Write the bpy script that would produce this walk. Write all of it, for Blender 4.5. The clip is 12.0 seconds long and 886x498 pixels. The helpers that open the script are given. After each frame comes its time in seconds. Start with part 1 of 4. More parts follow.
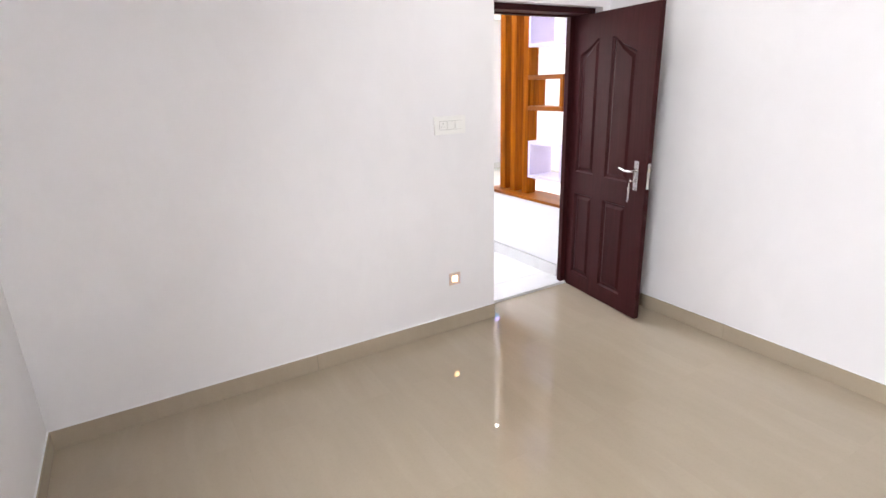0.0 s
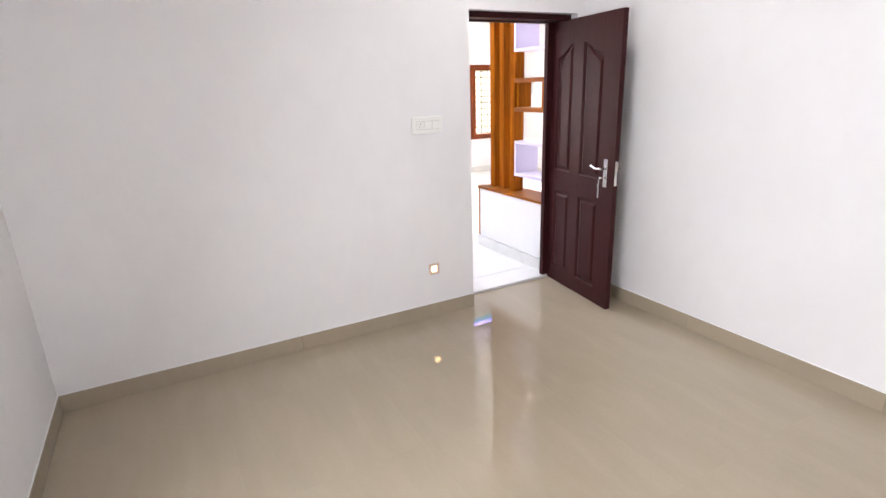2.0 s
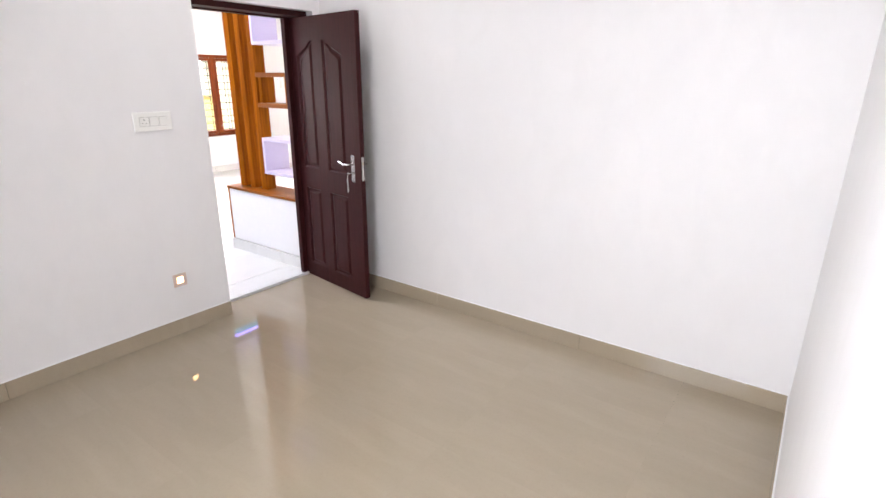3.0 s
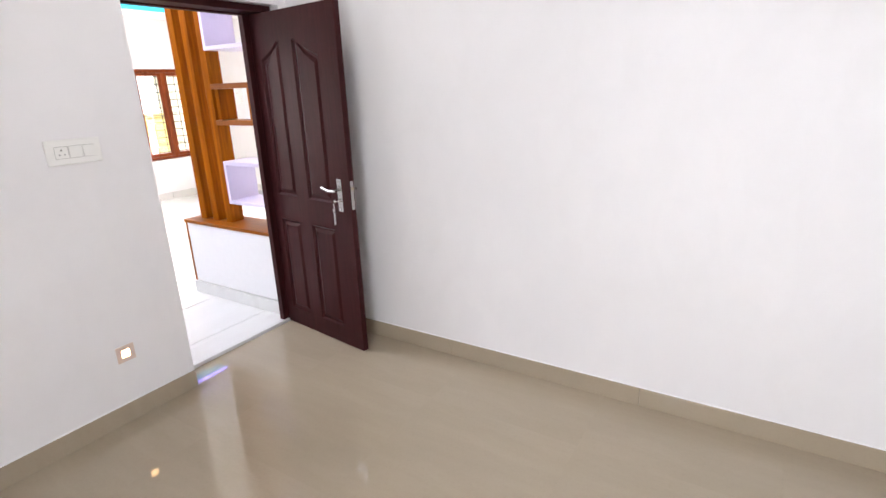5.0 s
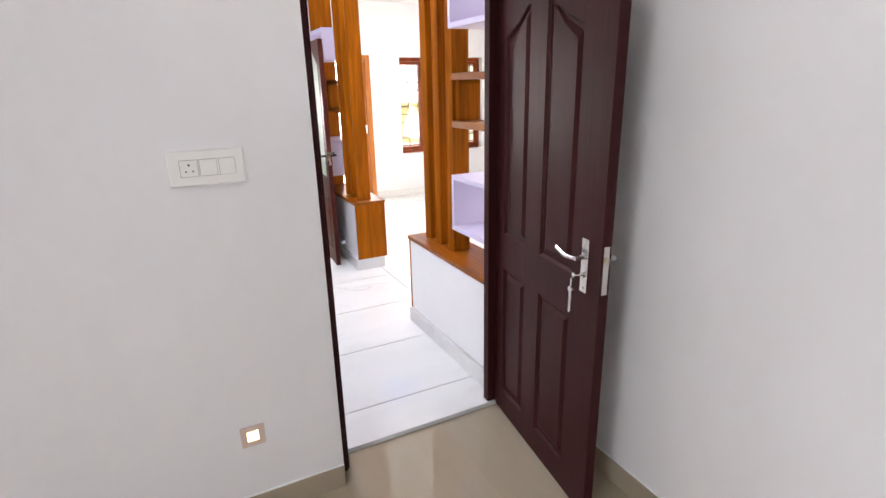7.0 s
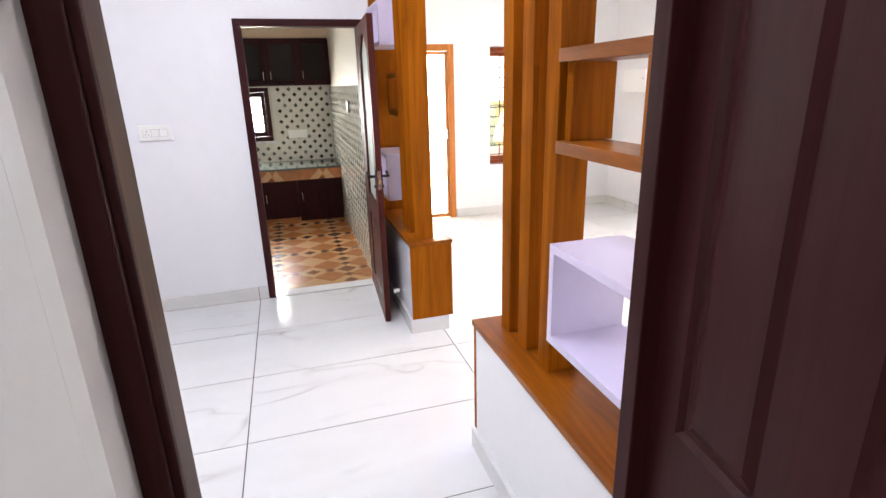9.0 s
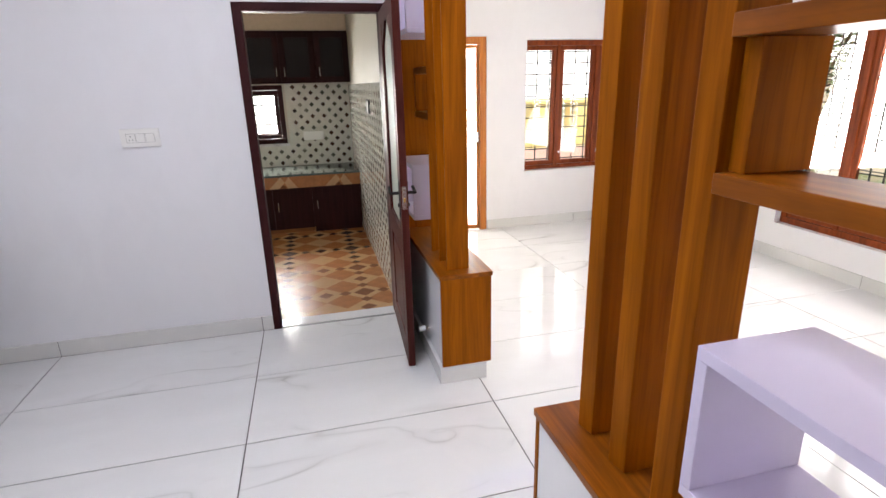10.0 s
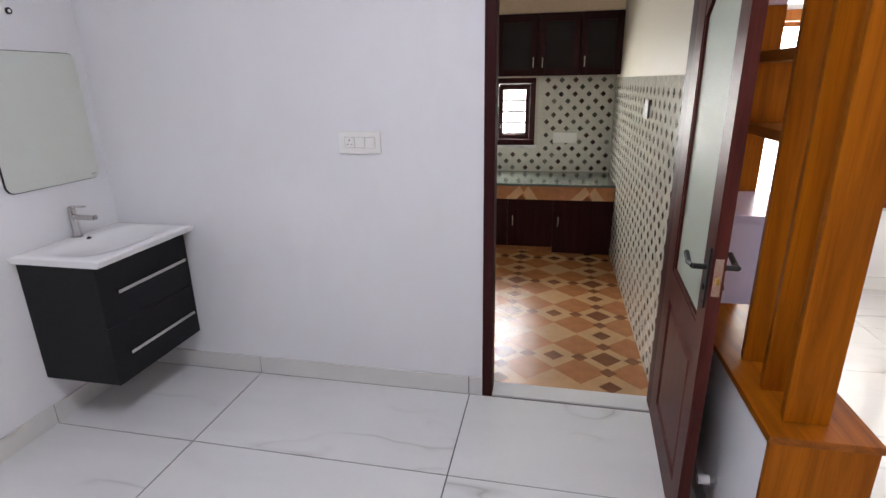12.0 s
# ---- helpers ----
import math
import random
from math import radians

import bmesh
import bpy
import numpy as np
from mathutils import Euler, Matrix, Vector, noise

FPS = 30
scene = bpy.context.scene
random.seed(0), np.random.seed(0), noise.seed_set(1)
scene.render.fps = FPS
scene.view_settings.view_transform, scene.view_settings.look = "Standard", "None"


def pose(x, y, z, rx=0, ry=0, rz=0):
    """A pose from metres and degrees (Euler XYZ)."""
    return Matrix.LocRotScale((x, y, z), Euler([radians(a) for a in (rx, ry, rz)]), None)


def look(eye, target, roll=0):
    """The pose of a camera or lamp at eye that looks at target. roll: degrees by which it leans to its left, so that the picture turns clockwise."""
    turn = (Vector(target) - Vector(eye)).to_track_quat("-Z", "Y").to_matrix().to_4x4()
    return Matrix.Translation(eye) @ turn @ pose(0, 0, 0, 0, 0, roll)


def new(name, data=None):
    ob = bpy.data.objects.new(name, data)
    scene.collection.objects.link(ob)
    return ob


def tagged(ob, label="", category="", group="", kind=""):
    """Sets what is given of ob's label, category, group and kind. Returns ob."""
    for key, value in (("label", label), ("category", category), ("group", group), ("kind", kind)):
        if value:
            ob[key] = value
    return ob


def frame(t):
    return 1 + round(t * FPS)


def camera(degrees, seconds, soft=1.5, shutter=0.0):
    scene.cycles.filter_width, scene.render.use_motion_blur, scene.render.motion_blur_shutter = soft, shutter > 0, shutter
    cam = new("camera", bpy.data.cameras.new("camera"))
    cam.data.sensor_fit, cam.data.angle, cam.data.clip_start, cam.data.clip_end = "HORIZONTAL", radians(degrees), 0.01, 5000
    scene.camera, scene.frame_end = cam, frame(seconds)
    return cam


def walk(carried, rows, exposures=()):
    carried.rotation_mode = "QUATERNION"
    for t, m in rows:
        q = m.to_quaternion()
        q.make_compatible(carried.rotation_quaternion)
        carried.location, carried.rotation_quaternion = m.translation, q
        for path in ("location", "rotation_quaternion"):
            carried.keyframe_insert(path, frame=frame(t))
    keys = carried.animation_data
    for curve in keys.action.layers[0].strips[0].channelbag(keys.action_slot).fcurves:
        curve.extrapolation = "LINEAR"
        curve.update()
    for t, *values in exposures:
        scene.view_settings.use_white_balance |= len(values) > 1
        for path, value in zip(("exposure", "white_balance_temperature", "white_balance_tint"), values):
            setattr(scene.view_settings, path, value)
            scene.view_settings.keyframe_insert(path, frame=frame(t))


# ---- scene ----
cam = camera(80.9, 12.0)
PATH = [
    (0, (0.084, -0.024, 1.605), (1.058, 1.613, 0.998), -1.8),
    (0.5, (0.089, -0.177, 1.59), (1.021, 1.49, 0.995), -2.0),
    (1, (0.097, -0.243, 1.597), (0.999, 1.439, 0.999), -2.0),
    (1.5, (0.137, -0.301, 1.593), (1.036, 1.384, 0.999), -2.0),
    (2, (0.212, -0.391, 1.599), (1.115, 1.291, 1.003), -2.0),
    (2.5, (0.215, -0.425, 1.599), (1.447, 1.026, 0.985), -0.2),
    (3, (0.261, -0.487, 1.616), (1.803, 0.623, 0.99), 0.4),
    (3.2, (0.267, -0.487, 1.617), (1.902, 0.481, 0.994), 0.3),
    (4.8, (0.592, 0.046, 1.597), (2.29, 0.913, 0.991), -1.8),
    (5, (0.698, 0.121, 1.586), (2.308, 1.143, 0.983), -2.1),
    (5.5, (0.957, 0.323, 1.573), (2.341, 1.637, 0.975), -1.9),
    (6, (1.254, 0.5, 1.584), (2.463, 1.975, 0.982), -1.6),
    (6.5, (1.531, 0.672, 1.6), (2.507, 2.309, 0.994), -1.6),
    (7, (1.733, 0.952, 1.594), (2.591, 2.654, 0.988), -1.3),
    (7.2, (1.839, 1.088, 1.594), (2.675, 2.799, 0.984), -1.1),
    (8.8, (2.331, 2.085, 1.556), (2.871, 3.914, 0.955), -1.7),
    (9, (2.383, 2.209, 1.561), (2.915, 4.04, 0.958), -1.6),
    (9.5, (2.434, 2.53, 1.56), (2.93, 4.37, 0.955), -1.5),
    (10, (2.469, 2.847, 1.553), (2.93, 4.696, 0.947), -1.5),
    (10.5, (2.496, 3.126, 1.548), (2.767, 5.013, 0.943), -1.7),
    (11, (2.407, 3.368, 1.549), (2.329, 5.272, 0.941), -1.5),
    (11.5, (2.358, 3.639, 1.547), (2.054, 5.519, 0.936), -1.3),
    (12, (2.423, 3.885, 1.565), (2.028, 5.747, 0.951), -1.0),
]
EXPOSURE = [(0.0, 1.66), (1.5, 1.61), (2.5, 1.53), (3.0, 1.50), (5.0, 1.42), (5.5, 1.31), (7.0, 1.11), (8.8, 1.03), (9.5, 0.95), (10.0, 0.57), (10.5, 0.43), (11.0, 0.36), (11.5, 0.26), (12.0, 0.40)]
walk(cam, [(t, look(eye, target, roll)) for t, eye, target, roll in PATH], EXPOSURE)

# ---- world, sun and lamps ----
world = bpy.data.worlds.new("sky_world")
scene.world = world
world.use_nodes = True
wn = world.node_tree
sky = wn.nodes.new("ShaderNodeTexSky")
sky.sky_type, sky.sun_disc = "NISHITA", False
sky.sun_elevation, sky.sun_rotation = radians(52), radians(200)
wn.links.new(sky.outputs[0], wn.nodes["Background"].inputs[0])
wn.nodes["Background"].inputs[1].default_value = 0.15
sun = new("sun", bpy.data.lights.new("sun", "SUN"))
sun.data.energy, sun.data.angle, sun.data.color = 5.0, radians(0.6), (1.0, 0.95, 0.87)
sun.matrix_world = look((0, 0, 10), (2.1, 5.8, 0))


def area(name, eye, target, sx, sy, watts, color):
    la = bpy.data.lights.new(name, "AREA")
    la.shape, la.size, la.size_y, la.energy, la.color = "RECTANGLE", sx, sy, watts, color
    ob = new(name, la)
    ob.matrix_world = look(eye, target)
    return ob


BED, HALL, LIVING, KITCHEN = 3.1, 26.0, 90, 4
area("bedroom_window_light", (-0.50, 0.25, 1.40), (3.0, -1.15, 0.10), 1.3, 1.2, 35.5, (0.94, 0.945, 1.0))
area("bedroom_ceiling_light", (2.15, 1.90, 2.90), (2.15, 1.90, 0), 0.30, 0.30, BED, (1.0, 0.96, 0.95))
# unseen lamp added below the hall ceiling as cool fill
area("hall_ceiling_fill", (2.1, 4.4, 2.90), (2.1, 4.4, 0), 0.8, 0.8, HALL, (0.855, 0.87, 1.0))
area("living_window_light", (6.62, 5.5, 1.3), (3.0, 5.7, 2.6), 1.8, 1.7, LIVING, (1.0, 0.93, 0.905))
area("kitchen_back_window_light", (1.84, 9.50, 1.25), (1.9, 7.0, 0.3), 0.76, 0.62, 116, (1.0, 0.98, 0.94))
area("garden_door_light", (3.85, 8.37, 0.92), (3.85, 5.0, 0.82), 0.86, 2.15, 36, (1.0, 0.97, 0.88))
# fill lamp added in an unseen side opening to brighten the kitchen
area("kitchen_fill_light", (0.56, 7.6, 1.5), (2.6, 7.0, 0.3), 1.2, 1.1, KITCHEN, (1.0, 0.98, 0.93))


# ---- materials ----
def nodes_of(name, rough=0.5, metal=0.0, spec=0.5):
    m = bpy.data.materials.new(name)
    m.use_nodes = True
    nt = m.node_tree
    b = nt.nodes["Principled BSDF"]
    b.inputs["Roughness"].default_value, b.inputs["Metallic"].default_value = rough, metal
    b.inputs["Specular IOR Level"].default_value = spec
    return m, nt, b


def coords(nt, scale=(1, 1, 1), space="Object", jitter=False):
    tc = nt.nodes.new("ShaderNodeTexCoord")
    mp = nt.nodes.new("ShaderNodeMapping")
    mp.inputs["Scale"].default_value = scale
    nt.links.new(tc.outputs[space], mp.inputs[0])
    if jitter:
        oi = nt.nodes.new("ShaderNodeObjectInfo")
        mu = nt.nodes.new("ShaderNodeMath")
        mu.operation = "MULTIPLY"
        mu.inputs[1].default_value = 37.0
        nt.links.new(oi.outputs["Random"], mu.inputs[0])
        nt.links.new(mu.outputs[0], mp.inputs["Location"])
    return mp.outputs[0]


def noise_tex(nt, vec, scale, detail=4, rough=0.55, distort=0.0):
    n = nt.nodes.new("ShaderNodeTexNoise")
    n.inputs["Scale"].default_value, n.inputs["Detail"].default_value = scale, detail
    n.inputs["Roughness"].default_value, n.inputs["Distortion"].default_value = rough, distort
    nt.links.new(vec, n.inputs["Vector"])
    return n.outputs["Fac"]


def ramp(nt, fac, stops):
    r = nt.nodes.new("ShaderNodeValToRGB")
    e = r.color_ramp.elements
    while len(e) < len(stops):
        e.new(0.5)
    for el, (p, c) in zip(e, stops):
        el.position, el.color = p, (*c, 1)
    nt.links.new(fac, r.inputs[0])
    return r.outputs[0]


def mix(nt, a, b, fac, mode="MIX"):
    x = nt.nodes.new("ShaderNodeMix")
    x.data_type, x.blend_type = "RGBA", mode
    for sock, v in ((x.inputs[0], fac), (x.inputs[6], a), (x.inputs[7], b)):
        if isinstance(v, (int, float)):
            sock.default_value = v
        elif isinstance(v, tuple):
            sock.default_value = (*v, 1)
        else:
            nt.links.new(v, sock)
    return x.outputs[2]


def bump(nt, b, fac, strength, dist=0.002):
    n = nt.nodes.new("ShaderNodeBump")
    n.inputs["Strength"].default_value, n.inputs["Distance"].default_value = strength, dist
    nt.links.new(fac, n.inputs["Height"])
    nt.links.new(n.outputs[0], b.inputs["Normal"])


def paint(name, col, rough=0.55, grain=0.25, spread=0.04):
    m, nt, b = nodes_of(name, rough)
    v = coords(nt)
    big = noise_tex(nt, v, 1.3, 3)
    lo = tuple(c * (1 - spread) for c in col)
    c = ramp(nt, big, [(0.3, lo), (0.7, col)])
    patch = ramp(nt, noise_tex(nt, coords(nt, (1, 1, 0.6)), 7, 3, 0.6, 0.5), [(0.42, (0, 0, 0)), (0.62, (0.5, 0.5, 0.5))])
    nt.links.new(mix(nt, c, tuple(q * 0.95 for q in col), patch), b.inputs["Base Color"])
    bump(nt, b, noise_tex(nt, v, 90, 6, 0.7), grain, 0.002)
    return m


def wood(name, dark, light, axis, rough=0.32, fine=1.0, coat=0.15, spec=0.3):
    """Grain that runs along one axis (0 x, 1 y, 2 z)."""
    m, nt, b = nodes_of(name, rough, 0.0, spec)
    sc = [14.0, 14.0, 14.0]
    sc[axis] = 0.9
    v = coords(nt, tuple(sc), jitter=True)
    g = noise_tex(nt, v, 1.6 * fine, 5, 0.6, 1.2)
    sc2 = [130.0, 130.0, 130.0]
    sc2[axis] = 5.0
    f = noise_tex(nt, coords(nt, tuple(sc2)), 1.0, 3)
    c = ramp(nt, g, [(0.32, dark), (0.5, tuple((a + q) / 2 for a, q in zip(dark, light))), (0.68, light)])
    c = mix(nt, c, tuple(q * 0.6 for q in dark), mixfac(nt, f, 0.35), "MIX")
    nt.links.new(c, b.inputs["Base Color"])
    b.inputs["Coat Weight"].default_value, b.inputs["Coat Roughness"].default_value = coat, 0.15
    bump(nt, b, f, 0.15, 0.001)
    return m


def mixfac(nt, fac, amount):
    r = nt.nodes.new("ShaderNodeMapRange")
    r.inputs[1].default_value, r.inputs[2].default_value, r.inputs[4].default_value = 0.5, 0.75, amount
    nt.links.new(fac, r.inputs[0])
    return r.outputs[0]


def plain(name, col, rough, metal=0.0, spread=0.08, scale=25, spec=0.5):
    m, nt, b = nodes_of(name, rough, metal, spec)
    n = noise_tex(nt, coords(nt), scale, 4)
    nt.links.new(ramp(nt, n, [(0.3, tuple(c * (1 - spread) for c in col)), (0.7, col)]), b.inputs["Base Color"])
    return m


WALL = paint("white_wall_paint", (0.80, 0.79, 0.795))
WALL_HALL = paint("hall_wall_paint", (0.79, 0.79, 0.81))
WALL_KITCHEN = paint("cream_wall_paint", (0.53, 0.49, 0.405))
CEIL = paint("ceiling_paint", (0.82, 0.82, 0.82), 0.7)
DARKWOOD = wood("dark_mahogany", (0.031, 0.0070, 0.0078), (0.044, 0.0102, 0.0106), 2, 0.48, 1.0, 0.0, 0.11)
DARKWOOD_X = wood("dark_mahogany_cross", (0.031, 0.0070, 0.0078), (0.044, 0.0102, 0.0106), 0, 0.48, 1.0, 0.0, 0.11)
WINWOOD = wood("red_window_wood", (0.13, 0.023, 0.005), (0.29, 0.058, 0.012), 2, 0.38, 1.0, 0.0, 0.12)
ORANGEWOOD = wood("orange_door_wood", (0.40, 0.12, 0.02), (0.58, 0.21, 0.04), 2, 0.4)
TEAK = wood("teak_laminate", (0.198, 0.050, 0.002), (0.365, 0.107, 0.003), 2, 0.42, 0.7, 0.0, 0.07)
TEAK_Y = wood("teak_laminate_long", (0.152, 0.037, 0.002), (0.315, 0.092, 0.003), 1, 0.36, 0.8, 0.0, 0.2)
CABINETWOOD = wood("dark_cabinet_wood", (0.018, 0.0042, 0.0045), (0.030, 0.0072, 0.0072), 2, 0.45, 1.0, 0.0, 0.1)
# same mahogany for the kitchen door, lightened and reddened for the light on it
LEAFWOOD_LIT = wood("lit_mahogany", (0.046, 0.0105, 0.0088), (0.088, 0.0215, 0.017), 2, 0.42, 1.0, 0.0, 0.08)
# jamb edge: light from the hall is put into a lighter brown
JAMBWOOD_LIT = wood("lit_jamb_mahogany", (0.055, 0.026, 0.016), (0.105, 0.054, 0.031), 2, 0.5, 1.0, 0.0, 0.2)
WHITELAM = plain("white_laminate", (0.80, 0.80, 0.82), 0.25, 0, 0.02)
LILAC = plain("pale_lilac_laminate", (0.655, 0.60, 0.775), 0.3, 0, 0.02)
CHROME = plain("brushed_steel", (0.62, 0.60, 0.58), 0.25, 1.0)
BLACKMETAL = plain("black_iron", (0.02, 0.02, 0.02), 0.5, 0.4)
PLASTIC = plain("ivory_switch_plastic", (0.82, 0.815, 0.785), 0.3, 0, 0.02)
PLASTIC_DARK = plain("switch_gap", (0.24, 0.23, 0.21), 0.5)
PINHOLE = plain("socket_hole", (0.03, 0.03, 0.03), 0.6)
BLACKLAM = plain("black_ash_laminate", (0.009, 0.009, 0.011), 0.45, 0, 0.4, 60, 0.2)
CERAMIC = plain("white_ceramic", (0.82, 0.82, 0.82), 0.08, 0, 0.01)
GROUT = plain("grey_grout", (0.10, 0.095, 0.09), 0.8)
BEIGE_GROUT = plain("beige_grout", (0.36, 0.31, 0.23), 0.6)
WHITE_LINE = plain("skirting_white", (0.84, 0.84, 0.84), 0.4, 0, 0.03)
RUBBER = plain("white_rubber", (0.83, 0.83, 0.83), 0.5)
GRANITE = plain("dark_green_granite", (0.10, 0.115, 0.10), 0.12, 0, 0.6, 140)
MIRROR, _nt, _b = nodes_of("mirror_glass", 0.015, 1.0)
_b.inputs["Base Color"].default_value = (0.82, 0.85, 0.77, 1)


def beige_tile():
    m, nt, b = nodes_of("beige_vitrified_tile", 0.022, 0.0, 0.5)
    v = coords(nt, (5.0, 1.0, 1.0), "Object")
    n = noise_tex(nt, v, 1.6, 6, 0.6, 0.6)
    f = noise_tex(nt, coords(nt), 60, 4, 0.7)
    c = ramp(nt, n, [(0.25, (0.350, 0.294, 0.215)), (0.5, (0.368, 0.308, 0.227)), (0.75, (0.388, 0.325, 0.241))])
    c = mix(nt, c, (0.31, 0.245, 0.18), mixfac(nt, f, 0.25))
    nt.links.new(c, b.inputs["Base Color"])
    return m


def marble_tile(name, base, vein):
    m, nt, b = nodes_of(name, 0.085)
    v = coords(nt, (0.8, 2.0, 1.0), "Object", True)
    v.node.inputs["Rotation"].default_value = (0, 0, radians(28))
    soft = noise_tex(nt, v, 1.7, 5, 0.6, 0.8)
    w = noise_tex(nt, v, 0.8, 3, 0.5, 0.35)
    line = nt.nodes.new("ShaderNodeMath")
    line.operation = "SUBTRACT"
    nt.links.new(w, line.inputs[0])
    line.inputs[1].default_value = 0.5
    ab = nt.nodes.new("ShaderNodeMath")
    ab.operation = "ABSOLUTE"
    nt.links.new(line.outputs[0], ab.inputs[0])
    veins = ramp(nt, ab.outputs[0], [(0.0, (0.8, 0.8, 0.8)), (0.004, (0.35, 0.35, 0.35)), (0.018, (0, 0, 0))])
    gate = ramp(nt, noise_tex(nt, v, 1.3, 2), [(0.50, (0, 0, 0)), (0.66, (0.85, 0.85, 0.85))])
    fac = mix(nt, veins, gate, 1.0, "MULTIPLY")
    c = ramp(nt, soft, [(0.3, tuple(q * 0.93 for q in base)), (0.7, base)])
    nt.links.new(mix(nt, c, vein, fac), b.inputs["Base Color"])
    return m


BEIGE = beige_tile()
MARBLE = marble_tile("white_marble_tile", (0.72, 0.72, 0.715), (0.34, 0.33, 0.32))
MARBLE_DULL = marble_tile("skirting_marble_tile", (0.69, 0.685, 0.66), (0.30, 0.29, 0.28))


def glass(name, tint=(1, 1, 1), rough=0.0):
    m, nt, b = nodes_of(name, rough)
    b.inputs["Transmission Weight"].default_value = 1.0
    b.inputs["IOR"].default_value = 1.45
    b.inputs["Base Color"].default_value = (*tint, 1)
    return m


GLASS = glass("window_glass")
FROST, _nt, _b = nodes_of("fluted_frosted_glass", 0.55, 0.0, 0.12)
_b.inputs["Transmission Weight"].default_value = 0.15
_b.inputs["Base Color"].default_value = (0.42, 0.47, 0.39, 1)
_w = _nt.nodes.new("ShaderNodeTexWave")
_w.bands_direction = "Z"
_w.inputs["Scale"].default_value, _w.inputs["Distortion"].default_value = 30.0, 0.8
_nt.links.new(coords(_nt), _w.inputs["Vector"])
bump(_nt, _b, _w.outputs["Fac"], 0.10, 0.003)
SMOKED, _nt, _b = nodes_of("smoked_cabinet_glass", 0.12, 0.0, 0.08)
_b.inputs["Base Color"].default_value = (0.020, 0.016, 0.016, 1)


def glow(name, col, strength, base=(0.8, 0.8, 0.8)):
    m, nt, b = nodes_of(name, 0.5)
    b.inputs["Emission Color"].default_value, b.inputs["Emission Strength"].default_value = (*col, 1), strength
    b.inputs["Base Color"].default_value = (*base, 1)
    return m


STEPGLOW = glow("warm_step_light", (1.0, 0.58, 0.25), 5.0)
CYANLED = glow("cyan_led_strip", (0.02, 0.42, 0.72), 0.9, (0.03, 0.16, 0.22))
PURPLELED = glow("violet_led_strip", (0.28, 0.20, 1.0), 4.5)

# ---- helpers for building ----
ORIGIN = {}


def thing(name, loc=(0, 0, 0), label="", category="", group="", kind="", rz=None):
    """An Empty at a thing's base. With rz (degrees) its parts are given in its own axes."""
    e = new(name)
    e.empty_display_size = 0.1
    e.location = loc
    if rz is not None:
        e.rotation_euler[2] = radians(rz)
    ORIGIN[e] = Vector((0, 0, 0)) if rz is not None else Vector(loc)
    return tagged(e, label, category, group, kind)


def part(name, bm, material, parent=None, label="", category="", kind="", group=""):
    me = bpy.data.meshes.new(name)
    if parent is not None:
        bmesh.ops.translate(bm, verts=bm.verts, vec=-ORIGIN[parent])
    bm.to_mesh(me)
    bm.free()
    me.materials.append(material)
    ob = new(name, me)
    if parent is not None:
        ob.parent = parent
        ORIGIN[ob] = ORIGIN[parent]
    else:
        ORIGIN[ob] = Vector((0, 0, 0))
    return tagged(ob, label, category, group, kind)


def boxes(*items, bevel=0.0):
    """A bmesh of boxes (x0, y0, z0, x1, y1, z1)."""
    bm = bmesh.new()
    for x0, y0, z0, x1, y1, z1 in items:
        g = bmesh.ops.create_cube(bm, size=1.0)
        bmesh.ops.scale(bm, verts=g["verts"], vec=(abs(x1 - x0), abs(y1 - y0), abs(z1 - z0)))
        bmesh.ops.translate(bm, verts=g["verts"], vec=((x0 + x1) / 2, (y0 + y1) / 2, (z0 + z1) / 2))
    if bevel:
        bmesh.ops.bevel(bm, geom=list(bm.edges), offset=bevel, segments=2, affect="EDGES", profile=0.5)
    return bm


def prism(points, axis, lo, hi, bevel=0.0):
    """A polygon pushed along an axis. Its two coordinates are the other axes in order."""
    bm = bmesh.new()
    rest = [i for i in range(3) if i != axis]
    vs = []
    for a, b in points:
        p = [0, 0, 0]
        p[rest[0]], p[rest[1]], p[axis] = a, b, lo
        vs.append(bm.verts.new(p))
    f = bm.faces.new(vs)
    ext = bmesh.ops.extrude_face_region(bm, geom=[f])
    d = [0, 0, 0]
    d[axis] = hi - lo
    bmesh.ops.translate(bm, verts=[v for v in ext["geom"] if isinstance(v, bmesh.types.BMVert)], vec=d)
    bmesh.ops.recalc_face_normals(bm, faces=bm.faces)
    if bevel:
        bmesh.ops.bevel(bm, geom=list(bm.edges), offset=bevel, segments=2, affect="EDGES", profile=0.5)
    return bm


def rod(a, b, r, seg=12):
    bm = bmesh.new()
    a, b = Vector(a), Vector(b)
    bmesh.ops.create_cone(bm, cap_ends=True, segments=seg, radius1=r, radius2=r, depth=(b - a).length)
    bmesh.ops.transform(bm, verts=bm.verts, matrix=Matrix.Translation((a + b) / 2) @ (b - a).to_track_quat("Z", "Y").to_matrix().to_4x4())
    return bm


def join(*bms):
    out = bmesh.new()
    for b in bms:
        me = bpy.data.meshes.new("tmp")
        b.to_mesh(me)
        b.free()
        out.from_mesh(me)
        bpy.data.meshes.remove(me)
    return out


def wall(name, axis, lo, hi, a0, a1, z0, z1, mat, label, openings=()):
    """A wall from lo to hi along its thickness axis and a0 to a1 along its run, with openings (a, b, za, zb)."""
    out, at = [], a0

    def add(p, q, za, zb):
        if q - p > 1e-4 and zb - za > 1e-4:
            out.append((lo, p, za, hi, q, zb) if axis == 0 else (p, lo, za, q, hi, zb))

    for p, q, za, zb in sorted(openings):
        add(at, p, z0, z1)
        add(p, q, z0, za)
        add(p, q, zb, z1)
        at = q
    add(at, a1, z0, z1)
    return part(name, boxes(*out), mat, None, label, "wall", "structure")


